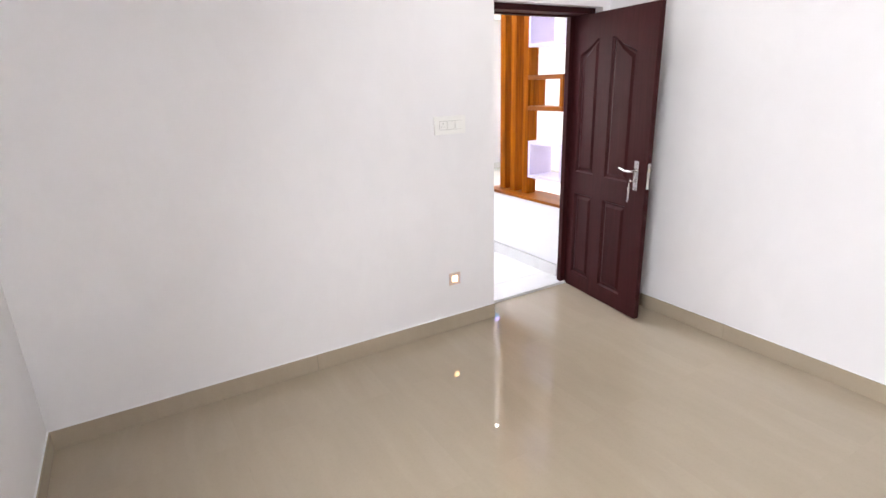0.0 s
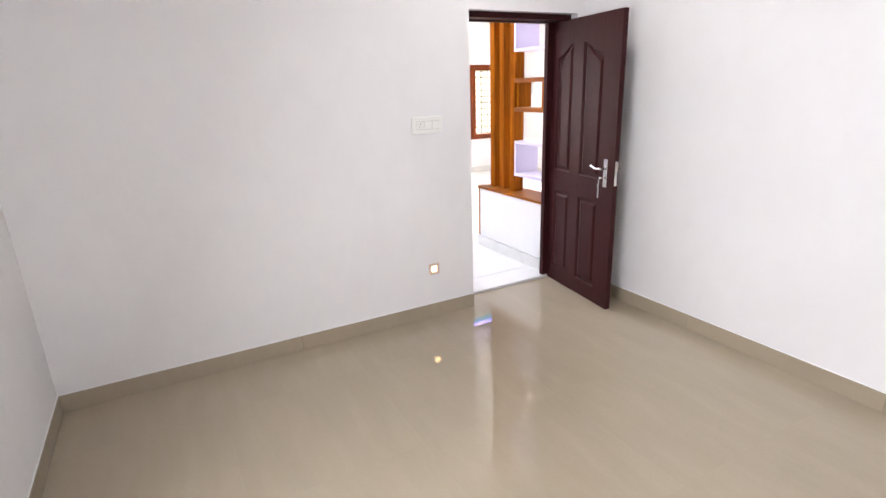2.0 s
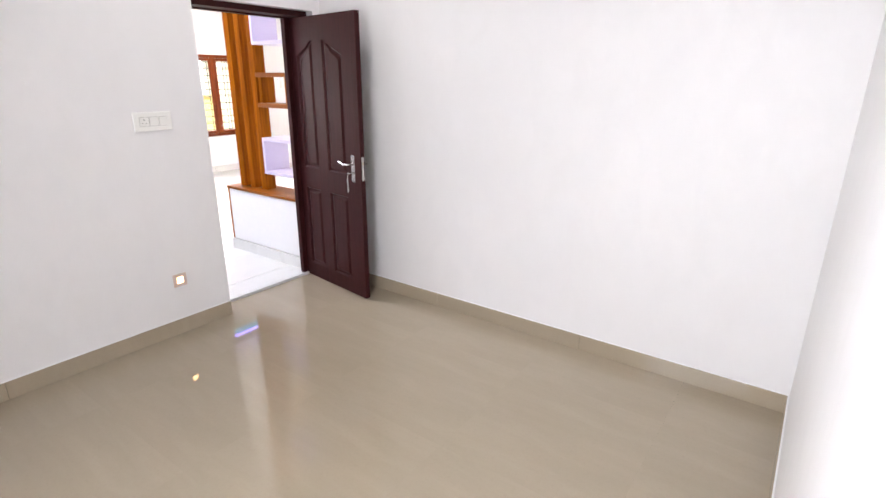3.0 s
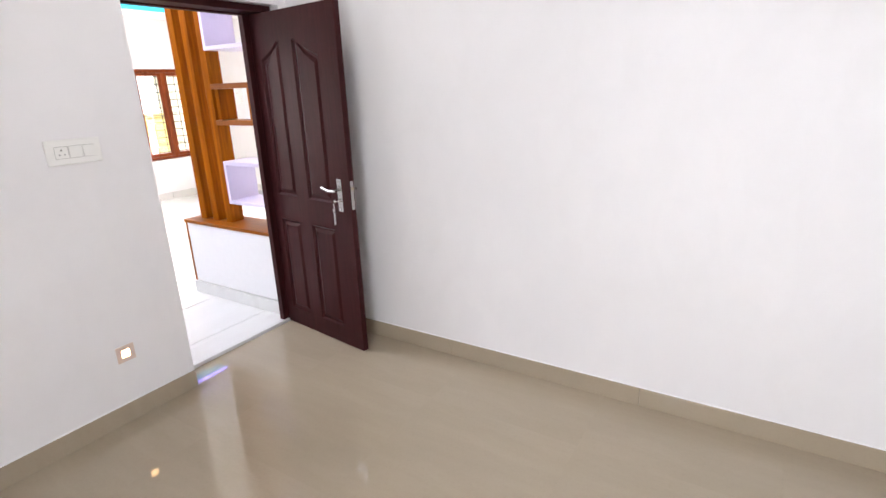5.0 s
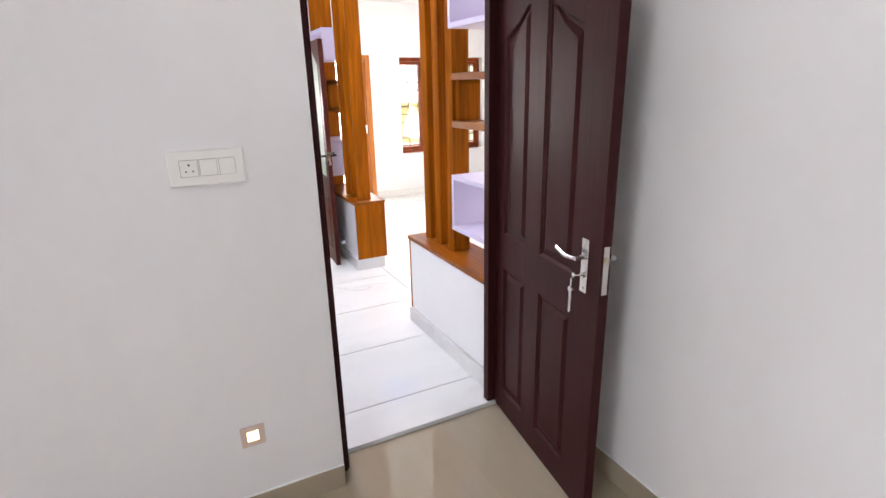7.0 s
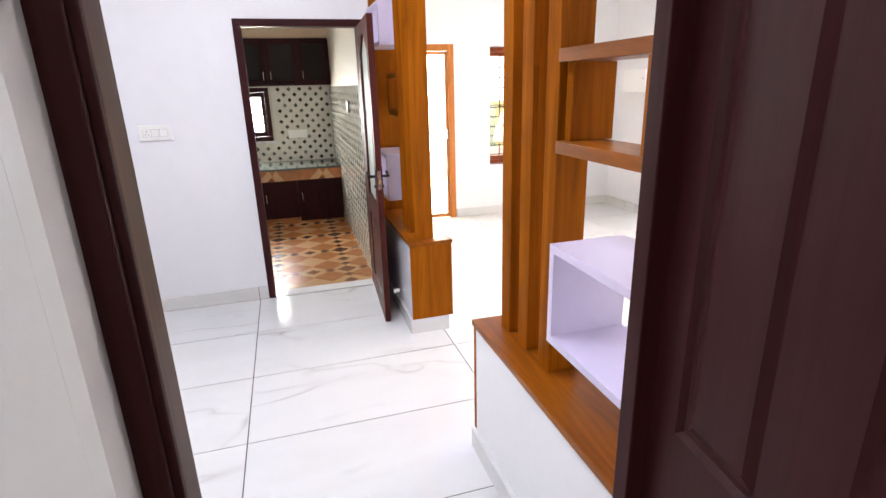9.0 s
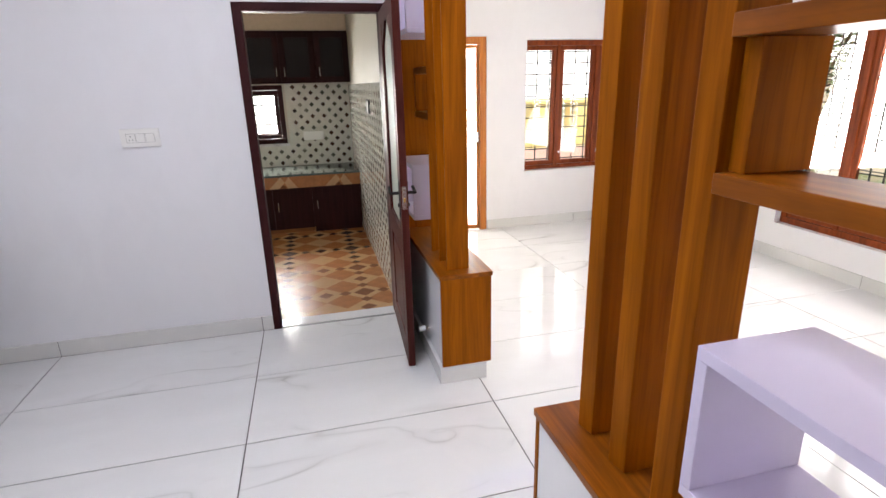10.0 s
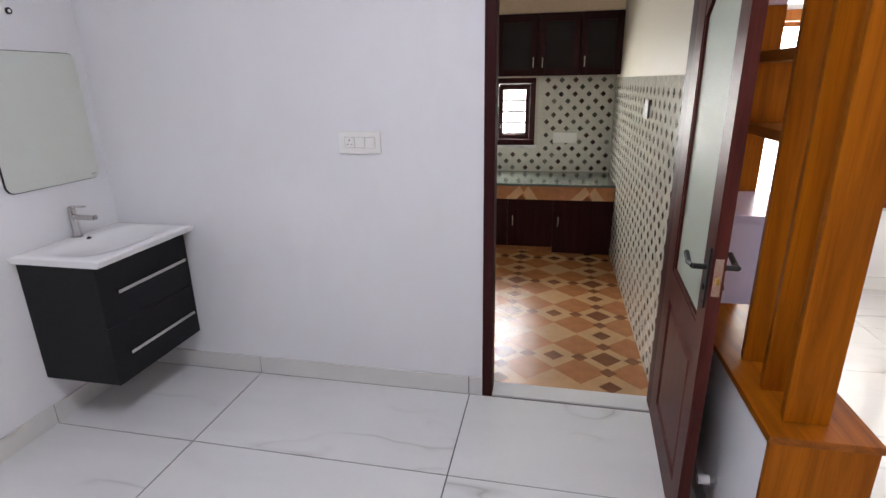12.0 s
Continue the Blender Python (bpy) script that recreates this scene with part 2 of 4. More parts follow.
# ---- plan ----
TOP = 2.95          # ceiling
YA, YH = 2.765, 3.06    # wall between bedroom and hall: its two faces
XB = 3.165          # bedroom's side wall
XL, YB = -0.48, -0.59   # bedroom's far corner
XV = 0.10           # hall wall that carries the mirror
YK = 6.235          # kitchen wall, hall side
YK2 = 6.36
XK = 2.995          # kitchen's tiled side wall
YKB = 9.35          # kitchen's back wall
YF, XR = 8.15, 6.40     # living room's window walls
FB = -0.02          # bedroom floor

wall("wall_bedroom_north", 1, YA, YH, -0.68, 6.60, FB - 0.1, TOP, WALL, "smooth white painted wall with the bedroom doorway",
     [(2.14, 3.10, FB - 0.1, 2.078)])
part("wall_return", boxes((2.1402, YA, FB - 0.1, 2.158, 2.8355, 2.077)), WALL, None, "white plastered edge of the doorway", "wall", "structure")
wall("wall_bedroom_east", 0, XB, XB + 0.2, YB - 0.2, YA, FB - 0.1, TOP, WALL, "bright white painted wall beside the open door")
wall("wall_bedroom_south", 1, YB - 0.2, YB, XL - 0.2, XB, FB - 0.1, TOP, WALL, "plain white painted bedroom wall")
wall("wall_bedroom_west", 0, XL - 0.2, XL, YB, YA, FB - 0.1, TOP, WALL, "white painted bedroom wall with a window", [(-0.4, 0.9, 0.85, 2.05)])
wall("wall_hall_west", 0, XV - 0.2, XV, YH, 6.45, -0.1, TOP, WALL_HALL, "white painted hall wall with mirror and vanity")
wall("wall_kitchen_front", 1, YK, YK2, XV, 3.256, -0.1, TOP, WALL_HALL, "white painted wall with the kitchen doorway", [(2.15, 2.965, -0.1, 2.0)])
wall("wall_kitchen_east", 0, XK, 3.256, YK2, YKB + 0.2, -0.1, TOP, WALL_KITCHEN, "cream painted kitchen wall above patterned tiles")
wall("wall_kitchen_back", 1, YKB, YKB + 0.2, 0.6, XK, -0.1, TOP, WALL_KITCHEN, "cream kitchen wall with a small window", [(1.45, 2.235, 0.915, 1.585)])
wall("wall_kitchen_west", 0, 0.4, 0.6, 6.45, YKB + 0.2, -0.1, TOP, WALL_KITCHEN, "unseen cream kitchen wall with an added window", [(7.0, 8.2, 0.95, 2.05)])
wall("wall_living_north", 1, YF, YF + 0.24, 3.256, XR + 0.24, -0.1, TOP, WALL, "white painted living room wall with a barred window",
     [(3.40, 4.297, 0.0, 1.99), (4.735, 6.10, 0.612, 1.962)])
wall("wall_living_east", 0, XR, XR + 0.24, YH, YF, -0.1, TOP, WALL, "white painted living room wall with a wide barred window", [(4.55, 6.45, 0.31, 2.02)])


def ceiling(name, x0, y0, x1, y1, z, label):
    return part(name, boxes((x0, y0, z, x1, y1, z + 0.12)), CEIL, None, label, "ceiling", "structure")


ceiling("ceiling_bedroom", XL - 0.2, YB - 0.2, XB + 0.2, YH - 0.1, TOP, "flat white plaster ceiling")
ceiling("ceiling_hall", XV - 0.2, YH - 0.1, 6.6, YF + 0.24, TOP, "white plaster ceiling over hall and living room")
ceiling("ceiling_kitchen", 0.4, YF + 0.24, 3.256, YKB + 0.2, TOP, "white kitchen ceiling")
# dropped tray along the living room's walls with coloured light strips on its lip
part("ceiling_tray", boxes((3.45, 7.45, 2.66, XR, YF, 2.86), (3.45, YH, 2.66, XR, 3.55, 2.86), (5.85, 3.55, 2.66, XR, 7.45, 2.86), bevel=0.006), CEIL,
     None, "dropped plaster tray round the living room ceiling", "ceiling", "structure")
part("led_strip", boxes((3.6, 7.425, 2.76, 5.8, 7.447, 2.80)), PURPLELED, None, "violet light strip on the ceiling tray", "light strip", "structure")
part("led_strip", boxes((3.6, 7.428, 2.662, 5.8, 7.448, 2.755)), CYANLED, None, "cyan light strip along the ceiling tray", "light strip", "structure")

def downlight(x, y, z):
    root = thing("ceiling_downlight", (x, y, z), "small round recessed ceiling light, switched on", "downlight", "ceiling downlights")
    bm = bmesh.new()
    bmesh.ops.create_cone(bm, cap_ends=True, segments=24, radius1=0.046, radius2=0.054, depth=0.008)
    bmesh.ops.translate(bm, verts=bm.verts, vec=(x, y, z - 0.004))
    part("ring", bm, PLASTIC, root)
    bm = bmesh.new()
    bmesh.ops.create_cone(bm, cap_ends=True, segments=24, radius1=0.019, radius2=0.019, depth=0.002)
    bmesh.ops.translate(bm, verts=bm.verts, vec=(x, y, z - 0.0092))
    part("diffuser", bm, SPOT, root, "glowing white diffuser")


SPOT = glow("downlight_glow", (1.0, 0.97, 0.92), 110.0)
downlight(4.33, 4.955, TOP)
downlight(3.83, 4.945, TOP)
downlight(3.745, 6.58, TOP)

# ---- skirting ----
def skirting(name, runs, h, mat, label):
    """Runs of tile along walls: (axis, face, side, a0, a1, base); each piece about 1.2 m long."""
    root = thing(name, (0, 0, 0), label, "skirting", "", "structure")
    for axis, face, side, a0, a1, base in runs:
        n = max(1, round((a1 - a0) / 1.2))
        gap = 0.0009 if mat is BEIGE else 0.0022
        if mat is BEIGE:
            lo, hi = sorted((face, face + side * 0.007))
            part("caulk_bead", boxes((a0, lo, base + h, a1, hi, base + h + 0.005) if axis == 0 else (lo, a0, base + h, hi, a1, base + h + 0.005), bevel=0.001), WHITE_LINE, root, "thin white line along the skirting's top")
        else:
            lo, hi = sorted((face, face + side * 0.008))
            part("joint", boxes((a0, lo, base, a1, hi, base + h - 0.003) if axis == 0 else (lo, a0, base, hi, a1, base + h - 0.003)), GROUT, root, "dark grout")
        for i in range(n):
            p, q = a0 + (a1 - a0) * i / n + gap, a0 + (a1 - a0) * (i + 1) / n - gap
            lo, hi = sorted((face, face + side * 0.012))
            it = (p, lo, base, q, hi, base + h) if axis == 0 else (lo, p, base, hi, q, base + h)
            part("tile", boxes(it, bevel=0.0012), mat, root)
    return root


skirting("baseboard_bedroom", [(0, YA, -1, XL, 2.158, FB), (1, XB, -1, YB, YA, FB), (0, YB, 1, XL, XB, FB), (1, XL, 1, YB, YA, FB)], 0.100, BEIGE,
         "glossy beige tile skirting")
skirting("baseboard_hall", [(0, YK, -1, XV, 0.856, 0), (0, YK, -1, 0.856, 2.052, 0), (0, YK, -1, 2.052, 2.125, 0), (1, XV, 1, YH, 5.622, 0),
                            (1, XV, 1, 5.622, YK, 0), (0, YH, 1, XV, 2.09, 0)], 0.10, MARBLE_DULL, "white marble tile skirting")
skirting("baseboard_living", [(0, YF, -1, 4.30, XR, 0), (1, XR, -1, YH, YF, 0), (0, YH, 1, 3.34, XR, 0)], 0.10, MARBLE_DULL, "white marble tile skirting")

# ---- bedroom door ----
frame_ob = thing("door_frame", (2.6, 2.93, 0), "dark mahogany door frame set in the white wall", "door frame", "", "structure")
part("jamb", boxes((2.10, 2.836, FB, 2.191, 2.848, 2.09), (2.10, 2.8482, FB, 2.202, 2.857, 2.09), bevel=0.003), DARKWOOD, frame_ob)
# edge face coloured lighter for the hall light that falls on it
part("jamb_edge", boxes((2.10, 2.8572, FB, 2.2015, 2.930, 2.09), bevel=0.004), JAMBWOOD_LIT, frame_ob, "jamb edge with hall light in its lighter brown")
part("jamb", join(boxes((3.040, 2.835, FB, 3.12, 2.957, 2.09), (2.986, 2.9571, FB, 3.12, 3.00, 2.09), bevel=0.003)), DARKWOOD, frame_ob)
part("head", join(boxes((2.2025, 2.835, 2.04, 3.040, 2.957, 2.10), (2.2025, 2.9571, 2.03, 2.986, 3.00, 2.10), bevel=0.003)), DARKWOOD_X, frame_ob)
part("doorway_sill", boxes((2.14, 2.945, -0.1, 3.10, YH + 0.095, 0.002), bevel=0.001), MARBLE, None, "white marble door sill", "door sill", "structure")


def raised_panel(u0, u1, z0, z1, slope=0.0):
    """A panel sunk into a door with a raised field; slope lifts its top at one end."""
    def outline(k):
        a, b = u0 + k, u1 - k
        zt0, zt1 = z1 - k + (slope if slope < 0 else 0), z1 - k - (slope if slope > 0 else 0)
        if slope > 0:
            pts = [(a, z0 + k), (b, z0 + k), (b, zt1), (a * 0.55 + b * 0.45, zt1 + (zt0 - zt1) * 0.52), (a * 0.88 + b * 0.12, zt0), (a, zt0)]
        elif slope < 0:
            pts = [(a, z0 + k), (b, z0 + k), (b, zt1), (a * 0.12 + b * 0.88, zt1), (a * 0.45 + b * 0.55, zt0 + (zt1 - zt0) * 0.52), (a, zt0)]
        else:
            pts = [(a, z0 + k), (b, z0 + k), (b, z1 - k), (a, z1 - k)]
        return pts
    bm = bmesh.new()
    loops = [[bm.verts.new((u, y, z)) for u, z in outline(k)] for k, y in ((0.0, 0.0), (0.010, 0.011), (0.022, 0.011), (0.042, 0.003))]
    for la, lb in zip(loops, loops[1:]):
        n = len(la)
        for i in range(n):
            bm.faces.new((la[i], la[(i + 1) % n], lb[(i + 1) % n], lb[i]))
    bm.faces.new(loops[-1])
    bmesh.ops.recalc_face_normals(bm, faces=bm.faces)
    return bm


def leaf_face(w, h, cells, thick):
    """A door slab with openings for its panels: cells (u0, u1, z0, z1, slope)."""
    bms = []
    us = sorted({0.0, w, *[c[0] for c in cells], *[c[1] for c in cells]})
    zs = sorted({0.0, h, *[c[2] for c in cells], *[c[3] for c in cells]})
    items = []
    for a, b in zip(us, us[1:]):
        run = None
        for z0, z1 in zip(zs, zs[1:]):
            hole = any(c[0] <= a + 1e-6 and b <= c[1] + 1e-6 and c[2] <= z0 + 1e-6 and z1 <= c[3] + 1e-6 for c in cells)
            if hole:
                if run:
                    items.append((a, 0, run[0], b, thick, run[1]))
                run = None
            else:
                run = (run[0], z1) if run else (z0, z1)
        if run:
            items.append((a, 0, run[0], b, thick, run[1]))
    items.append((0.01, 0.012, 0.01, w - 0.01, thick - 0.002, h - 0.01)) if thick > 0.03 else None
    bms.append(boxes(*items))
    for u0, u1, z0, z1, s in cells:
        if s > 0:
            bms.append(prism([(u0 * 0.88 + u1 * 0.12, z1), (u1, z1), (u1, z1 - s), (u0 * 0.55 + u1 * 0.45, z1 - s * 0.48)], 1, 0.0, 0.02))
        elif s < 0:
            bms.append(prism([(u0, z1), (u0 * 0.12 + u1 * 0.88, z1), (u0 * 0.45 + u1 * 0.55, z1 + s * 0.48), (u0, z1 + s)], 1, 0.0, 0.02))
    return join(*bms)


door = thing("door_1", (3.030, 2.957, FB + 0.008), "dark mahogany panelled door standing open into the bedroom", "door", "", "", rz=-98.0)
CELLS = [(0.08, 0.288, 0.12, 0.775, 0), (0.410, 0.645, 0.12, 0.775, 0), (0.08, 0.288, 0.94, 1.88, -0.10), (0.410, 0.645, 0.94, 1.88, 0.10)]
part("leaf", leaf_face(0.812, 2.045, CELLS, 0.038), DARKWOOD, door)
for u0, u1, z0, z1, s in CELLS:
    part("panel", raised_panel(u0, u1, z0, z1, s), DARKWOOD, door)


def lever(parent, u, z, side, mat, length=0.11):
    """Back plate with a lever, its spindle, a keyhole collar and a screw at each end."""
    y = 0 if side < 0 else 0.038
    s = side
    plate = part("lock_plate", boxes((u - 0.020, min(y, y + s * 0.005), z - 0.10, u + 0.020, max(y, y + s * 0.005), z + 0.095), bevel=0.002), mat, parent, "brushed steel lock plate")
    part("lever", join(rod((u, y, z + 0.03), (u, y + s * 0.045, z + 0.03), 0.009), rod((u, y + s * 0.045, z + 0.03), (u - 0.05, y + s * 0.048, z + 0.026), 0.008),
                       rod((u - 0.05, y + s * 0.048, z + 0.026), (u - length, y + s * 0.046, z + 0.040), 0.009)), mat, plate)
    part("keyhole", rod((u, y, z - 0.035), (u, y + s * 0.012, z - 0.035), 0.010), mat, plate)
    part("screw", join(rod((u, y, z + 0.08), (u, y + s * 0.007, z + 0.08), 0.005), rod((u, y, z - 0.085), (u, y + s * 0.007, z - 0.085), 0.005)), mat, plate)
    return plate


lever(door, 0.725, 1.0, -1, CHROME)
part("edge_latch", boxes((0.8115, 0.008, 0.918, 0.8145, 0.030, 1.088), bevel=0.001), CHROME, door, "steel latch plate on the door edge")
part("latch_bolt", boxes((0.8145, 0.012, 1.034, 0.824, 0.026, 1.050), bevel=0.002), plain("dull_brass_bolt", (0.55, 0.47, 0.34), 0.35, 1.0), door, "small brass latch bolt")
lever(door, 0.772, 1.0, 1, CHROME)
for z in (0.2, 1.0, 1.8):
    part("hinge", rod((-0.006, 0.0, z), (-0.006, 0.0, z + 0.1), 0.006), DARKWOOD, door)
keys = thing("key_bunch", (3.030, 2.957, FB + 0.008), "steel door keys hanging from the lock", "keys", "", "", rz=-98.0)
part("key", join(rod((0.725, -0.012, 0.965), (0.718, -0.036, 0.965), 0.004), rod((0.716, -0.036, 0.965), (0.712, -0.044, 0.965), 0.013)), CHROME, keys)
part("key", boxes((0.706, -0.048, 0.825, 0.716, -0.045, 0.905), bevel=0.001), CHROME, keys)
part("key", boxes((0.718, -0.052, 0.835, 0.727, -0.049, 0.905), bevel=0.001), CHROME, keys)
part("key_ring", join(rod((0.717, -0.044, 0.915), (0.717, -0.052, 0.915), 0.012, 16), rod((0.712, -0.044, 0.955), (0.717, -0.048, 0.92), 0.003, 8)), CHROME, keys)


# ---- switches and step light ----
def switch_plate(x0, x1, z0, z1, y, label, loc=None, rz=None):
    """A wall plate facing -y with a socket and two rockers; with loc and rz it is given in its own axes and turned."""
    root = thing("switch_plate", loc or ((x0 + x1) / 2, y, (z0 + z1) / 2), label, "switch", "wall switches", "", rz)
    part("plate", boxes((x0, y - 0.014, z0, x1, y, z1), bevel=0.004), PLASTIC, root)
    w, h = x1 - x0, z1 - z0
    for i, (fa, fb) in enumerate(((0.154, 0.38), (0.405, 0.625), (0.66, 0.868))):
        a, b = x0 + w * fa, x0 + w * fb
        c, d = z0 + h * 0.27, z1 - h * 0.27
        part("gap", boxes((a - 0.0013, y - 0.0146, c - 0.0013, b + 0.0013, y - 0.013, d + 0.0013)), PLASTIC_DARK, root)
        if i == 0:
            soc = part("socket", boxes((a, y - 0.0165, c, b, y - 0.0135, d), bevel=0.001), PLASTIC, root)
            for dx, dz, r in ((0.5, 0.72, 0.0036), (0.3, 0.32, 0.0028), (0.7, 0.32, 0.0028)):
                px, pz = a + (b - a) * dx, c + (d - c) * dz
                part("pin_hole", rod((px, y - 0.0171, pz), (px, y - 0.0158, pz), r, 10), PINHOLE, soc)
        else:
            lo, hi = (0.0155, 0.019) if i == 1 else (0.0205, 0.0155)
            part("rocker", prism([(y - 0.0135, c), (y - lo, c), (y - hi, d), (y - 0.0135, d)], 0, a, b), PLASTIC, root)
    return root


switch_plate(1.703, 1.927, 1.305, 1.414, YA, "ivory plastic switch plate with a socket on the bedroom wall")
switch_plate(1.433, 1.639, 1.247, 1.351, YK, "ivory plastic switch plate with a socket on the hall wall")
step = thing("step_light", (1.825, YA, 0.346), "small square recessed step light glowing warm", "step light")
part("bezel", boxes((1.783, YA - 0.007, 0.304, 1.806, YA, 0.388), (1.846, YA - 0.007, 0.304, 1.869, YA, 0.388), (1.806, YA - 0.007, 0.304, 1.846, YA, 0.326),
                    (1.806, YA - 0.007, 0.366, 1.846, YA, 0.388), bevel=0.001), plain("rose_bezel", (0.70, 0.55, 0.47), 0.4), step, "rose-tinted bezel")
part("diffuser", boxes((1.806, YA - 0.004, 0.326, 1.846, YA - 0.0005, 0.366)), STEPGLOW, step, "glowing warm diffuser")


# ---- display partitions of teak fins and boxes ----
def open_box(x0, y0, z0, x1, y1, z1, t):
    """A box open at both x ends."""
    return boxes((x0, y0, z0, x1, y1, z0 + t), (x0, y0, z1 - t, x1, y1, z1), (x0, y0, z0 + t, x1, y0 + t, z1 - t), (x0, y1 - t, z0 + t, x1, y1, z1 - t), bevel=0.0015)


def partition(mirror, label):
    f = (lambda y: 9.32 - y) if mirror else (lambda y: y)
    root = thing("display_partition", (3.19, f(3.6), 0), label, "room divider", "teak display partitions")

    def bx(x0, ya, z0, x1, yb, z1, bevel=0.0015):
        a, b = sorted((f(ya), f(yb)))
        return boxes((x0, a, z0, x1, b, z1), bevel=bevel)

    part("plinth", bx(3.036, YH + 0.002, 0, 3.296, 4.078, 0.098), MARBLE, root, "white marble tile plinth")
    part("cabinet_body", bx(3.062, YH + 0.002, 0.10, 3.315, 4.058, 0.597), WHITELAM, root, "glossy white laminate body")
    part("cabinet_front", bx(3.052, YH + 0.004, 0.104, 3.0615, 4.055, 0.594), WHITELAM, root, "glossy white front panel")
    part("end_panel", bx(3.050, 4.059, 0.10, 3.322, 4.077, 0.597), TEAK, root, "teak end panel")
    part("top_board", bx(3.044, YH + 0.002, 0.598, 3.328, 4.081, 0.622), TEAK_Y, root, "teak top board")
    fx = 3.103 if mirror else 3.132
    for y0, y1 in ((3.952, 4.004), (3.790, 3.842), (3.606, 3.658)) if mirror else ((3.920, 3.974), (3.765, 3.819), (3.598, 3.652)):
        # each fin's room-side face is cut on a slant
        part("fin", prism([(fx, f(y1)), (fx + 0.012, f(y0)), (fx + 0.119, f(y0)), (fx + 0.119, f(y1))], 2, 0.6225, TOP - 0.002, 0.002), TEAK, root)
    part("wall_panel", bx(3.046 if mirror else 3.10, YH + 0.002, 0.6225, 3.254, YH + (0.045 if mirror else 0.016), TOP - 0.002, 0.002), TEAK, root)
    up = (1.815, 2.085) if mirror else (1.868, 2.195)
    xa, xb = (3.030, 3.322) if mirror else (3.096, 3.350)
    ya = 3.11
    for z0, z1, y0, y1, x0, x1, mat, t, nm in ((0.787, 1.112 if mirror else 1.105, ya, 3.545 if mirror else 3.53, xa, xb, LILAC, 0.026, "pale lilac open box"),
                                               (1.360, 1.648, 3.169, 3.583 if mirror else 3.593, 3.136, 3.285, TEAK_Y, 0.036, "teak open box"),
                                               (*up, ya, 3.545, xa, xb, LILAC, 0.026, "pale lilac open box")):
        a, b = sorted((f(y0), f(y1)))
        if mat is LILAC:
            part("open_box", open_box(x0, a, z0, x1, b, z1, t), mat, root, nm)
        else:
            for za, zb in ((z0, z0 + t), (z1 - t, z1)):
                part("shelf_board", boxes((x0, a, za, x1, b, zb), bevel=0.0015), TEAK_Y, root)
            for p, q, u0, u1 in ((b - t, b, x0, x1),) if mirror else ((a, a + t, x0, x1), (b - t, b, 3.165, 3.302)):
                part("side_board", boxes((u0, p, z0 + t + 0.0003, u1, q, z1 - t - 0.0003), bevel=0.0015), TEAK, root)
    return root


partition(False, "teak and white display partition with open boxes beside the bedroom door")
partition(True, "teak and white display partition beside the open kitchen door")

# ---- kitchen door ----
kf = thing("door_frame", (2.55, YK + 0.05, 0), "dark mahogany frame of the kitchen doorway", "door frame", "", "structure")
part("jamb", boxes((2.122, YK - 0.014, 0, 2.172, YK + 0.09, 2.02), bevel=0.003), DARKWOOD, kf)
part("jamb", boxes((2.950, YK - 0.014, 0, 2.992, YK + 0.09, 2.02), bevel=0.003), DARKWOOD, kf)
part("head", boxes((2.172, YK - 0.014, 1.972, 2.950, YK + 0.09, 2.02), bevel=0.003), DARKWOOD_X, kf)
part("doorway_sill", boxes((2.15, YK + 0.002, -0.1, 2.965, YK2, 0.004), bevel=0.002), MARBLE, None, "white marble sill at the kitchen door", "door sill", "structure")
kd = thing("door_2", (2.948, YK - 0.016, 0.006), "dark mahogany door with a tall frosted pane, standing open", "door", "", "", rz=-93.3)
W, H = 0.748, 1.962
G0, G1, GZ0, GZ1 = 0.140, 0.640, 0.79, 1.88
part("leaf", join(boxes((0, 0, 0, G0, 0.038, H), (G1, 0, 0, W, 0.038, H), (G0, 0, 0, G1, 0.038, 0.14), (G0, 0, 0.66, G1, 0.038, GZ0), (G0, 0, GZ1, G1, 0.038, H), (G0, 0.014, 0.14, G1, 0.030, 0.66)),
                  prism([(G0, GZ1), (G0 + 0.20, GZ1), (G0, GZ1 - 0.12)], 1, 0.002, 0.036), prism([(G1, GZ1), (G1, GZ1 - 0.12), (G1 - 0.20, GZ1)], 1, 0.002, 0.036)), LEAFWOOD_LIT, kd)
part("panel", raised_panel(0.140, 0.640, 0.14, 0.66), LEAFWOOD_LIT, kd)
part("pane", boxes((G0, 0.015, GZ0, G1, 0.021, GZ1)), FROST, kd, "frosted pale green glass pane")
part("bead", boxes((G0, 0.004, GZ0, G0 + 0.012, 0.014, GZ1 - 0.1), (G1 - 0.012, 0.004, GZ0, G1, 0.014, GZ1 - 0.1), (G0, 0.004, GZ0, G1, 0.014, GZ0 + 0.012)), LEAFWOOD_LIT, kd)
lever(kd, 0.705, 0.975, -1, BLACKMETAL)
lever(kd, 0.705, 0.975, 1, BLACKMETAL)
part("latch_plate", boxes((W - 0.0005, 0.007, 0.925, W + 0.002, 0.031, 1.045), bevel=0.0008), CHROME, kd, "steel latch plate on the door edge")
part("brass_latch", boxes((W + 0.002, 0.014, 0.965, W + 0.007, 0.024, 0.985)), plain("brass", (0.6, 0.42, 0.12), 0.3, 1.0), kd, "small brass latch")
stop = thing("door_stop", (3.05, 5.56, 0.19), "white rubber door stop on the cabinet side", "door stop")
part("stem", rod((3.052, 5.56, 0.19), (3.012, 5.56, 0.19), 0.010), CHROME, stop)
part("buffer", rod((3.026, 5.56, 0.19), (2.988, 5.56, 0.19), 0.017, 20), RUBBER, stop, "white rubber buffer")

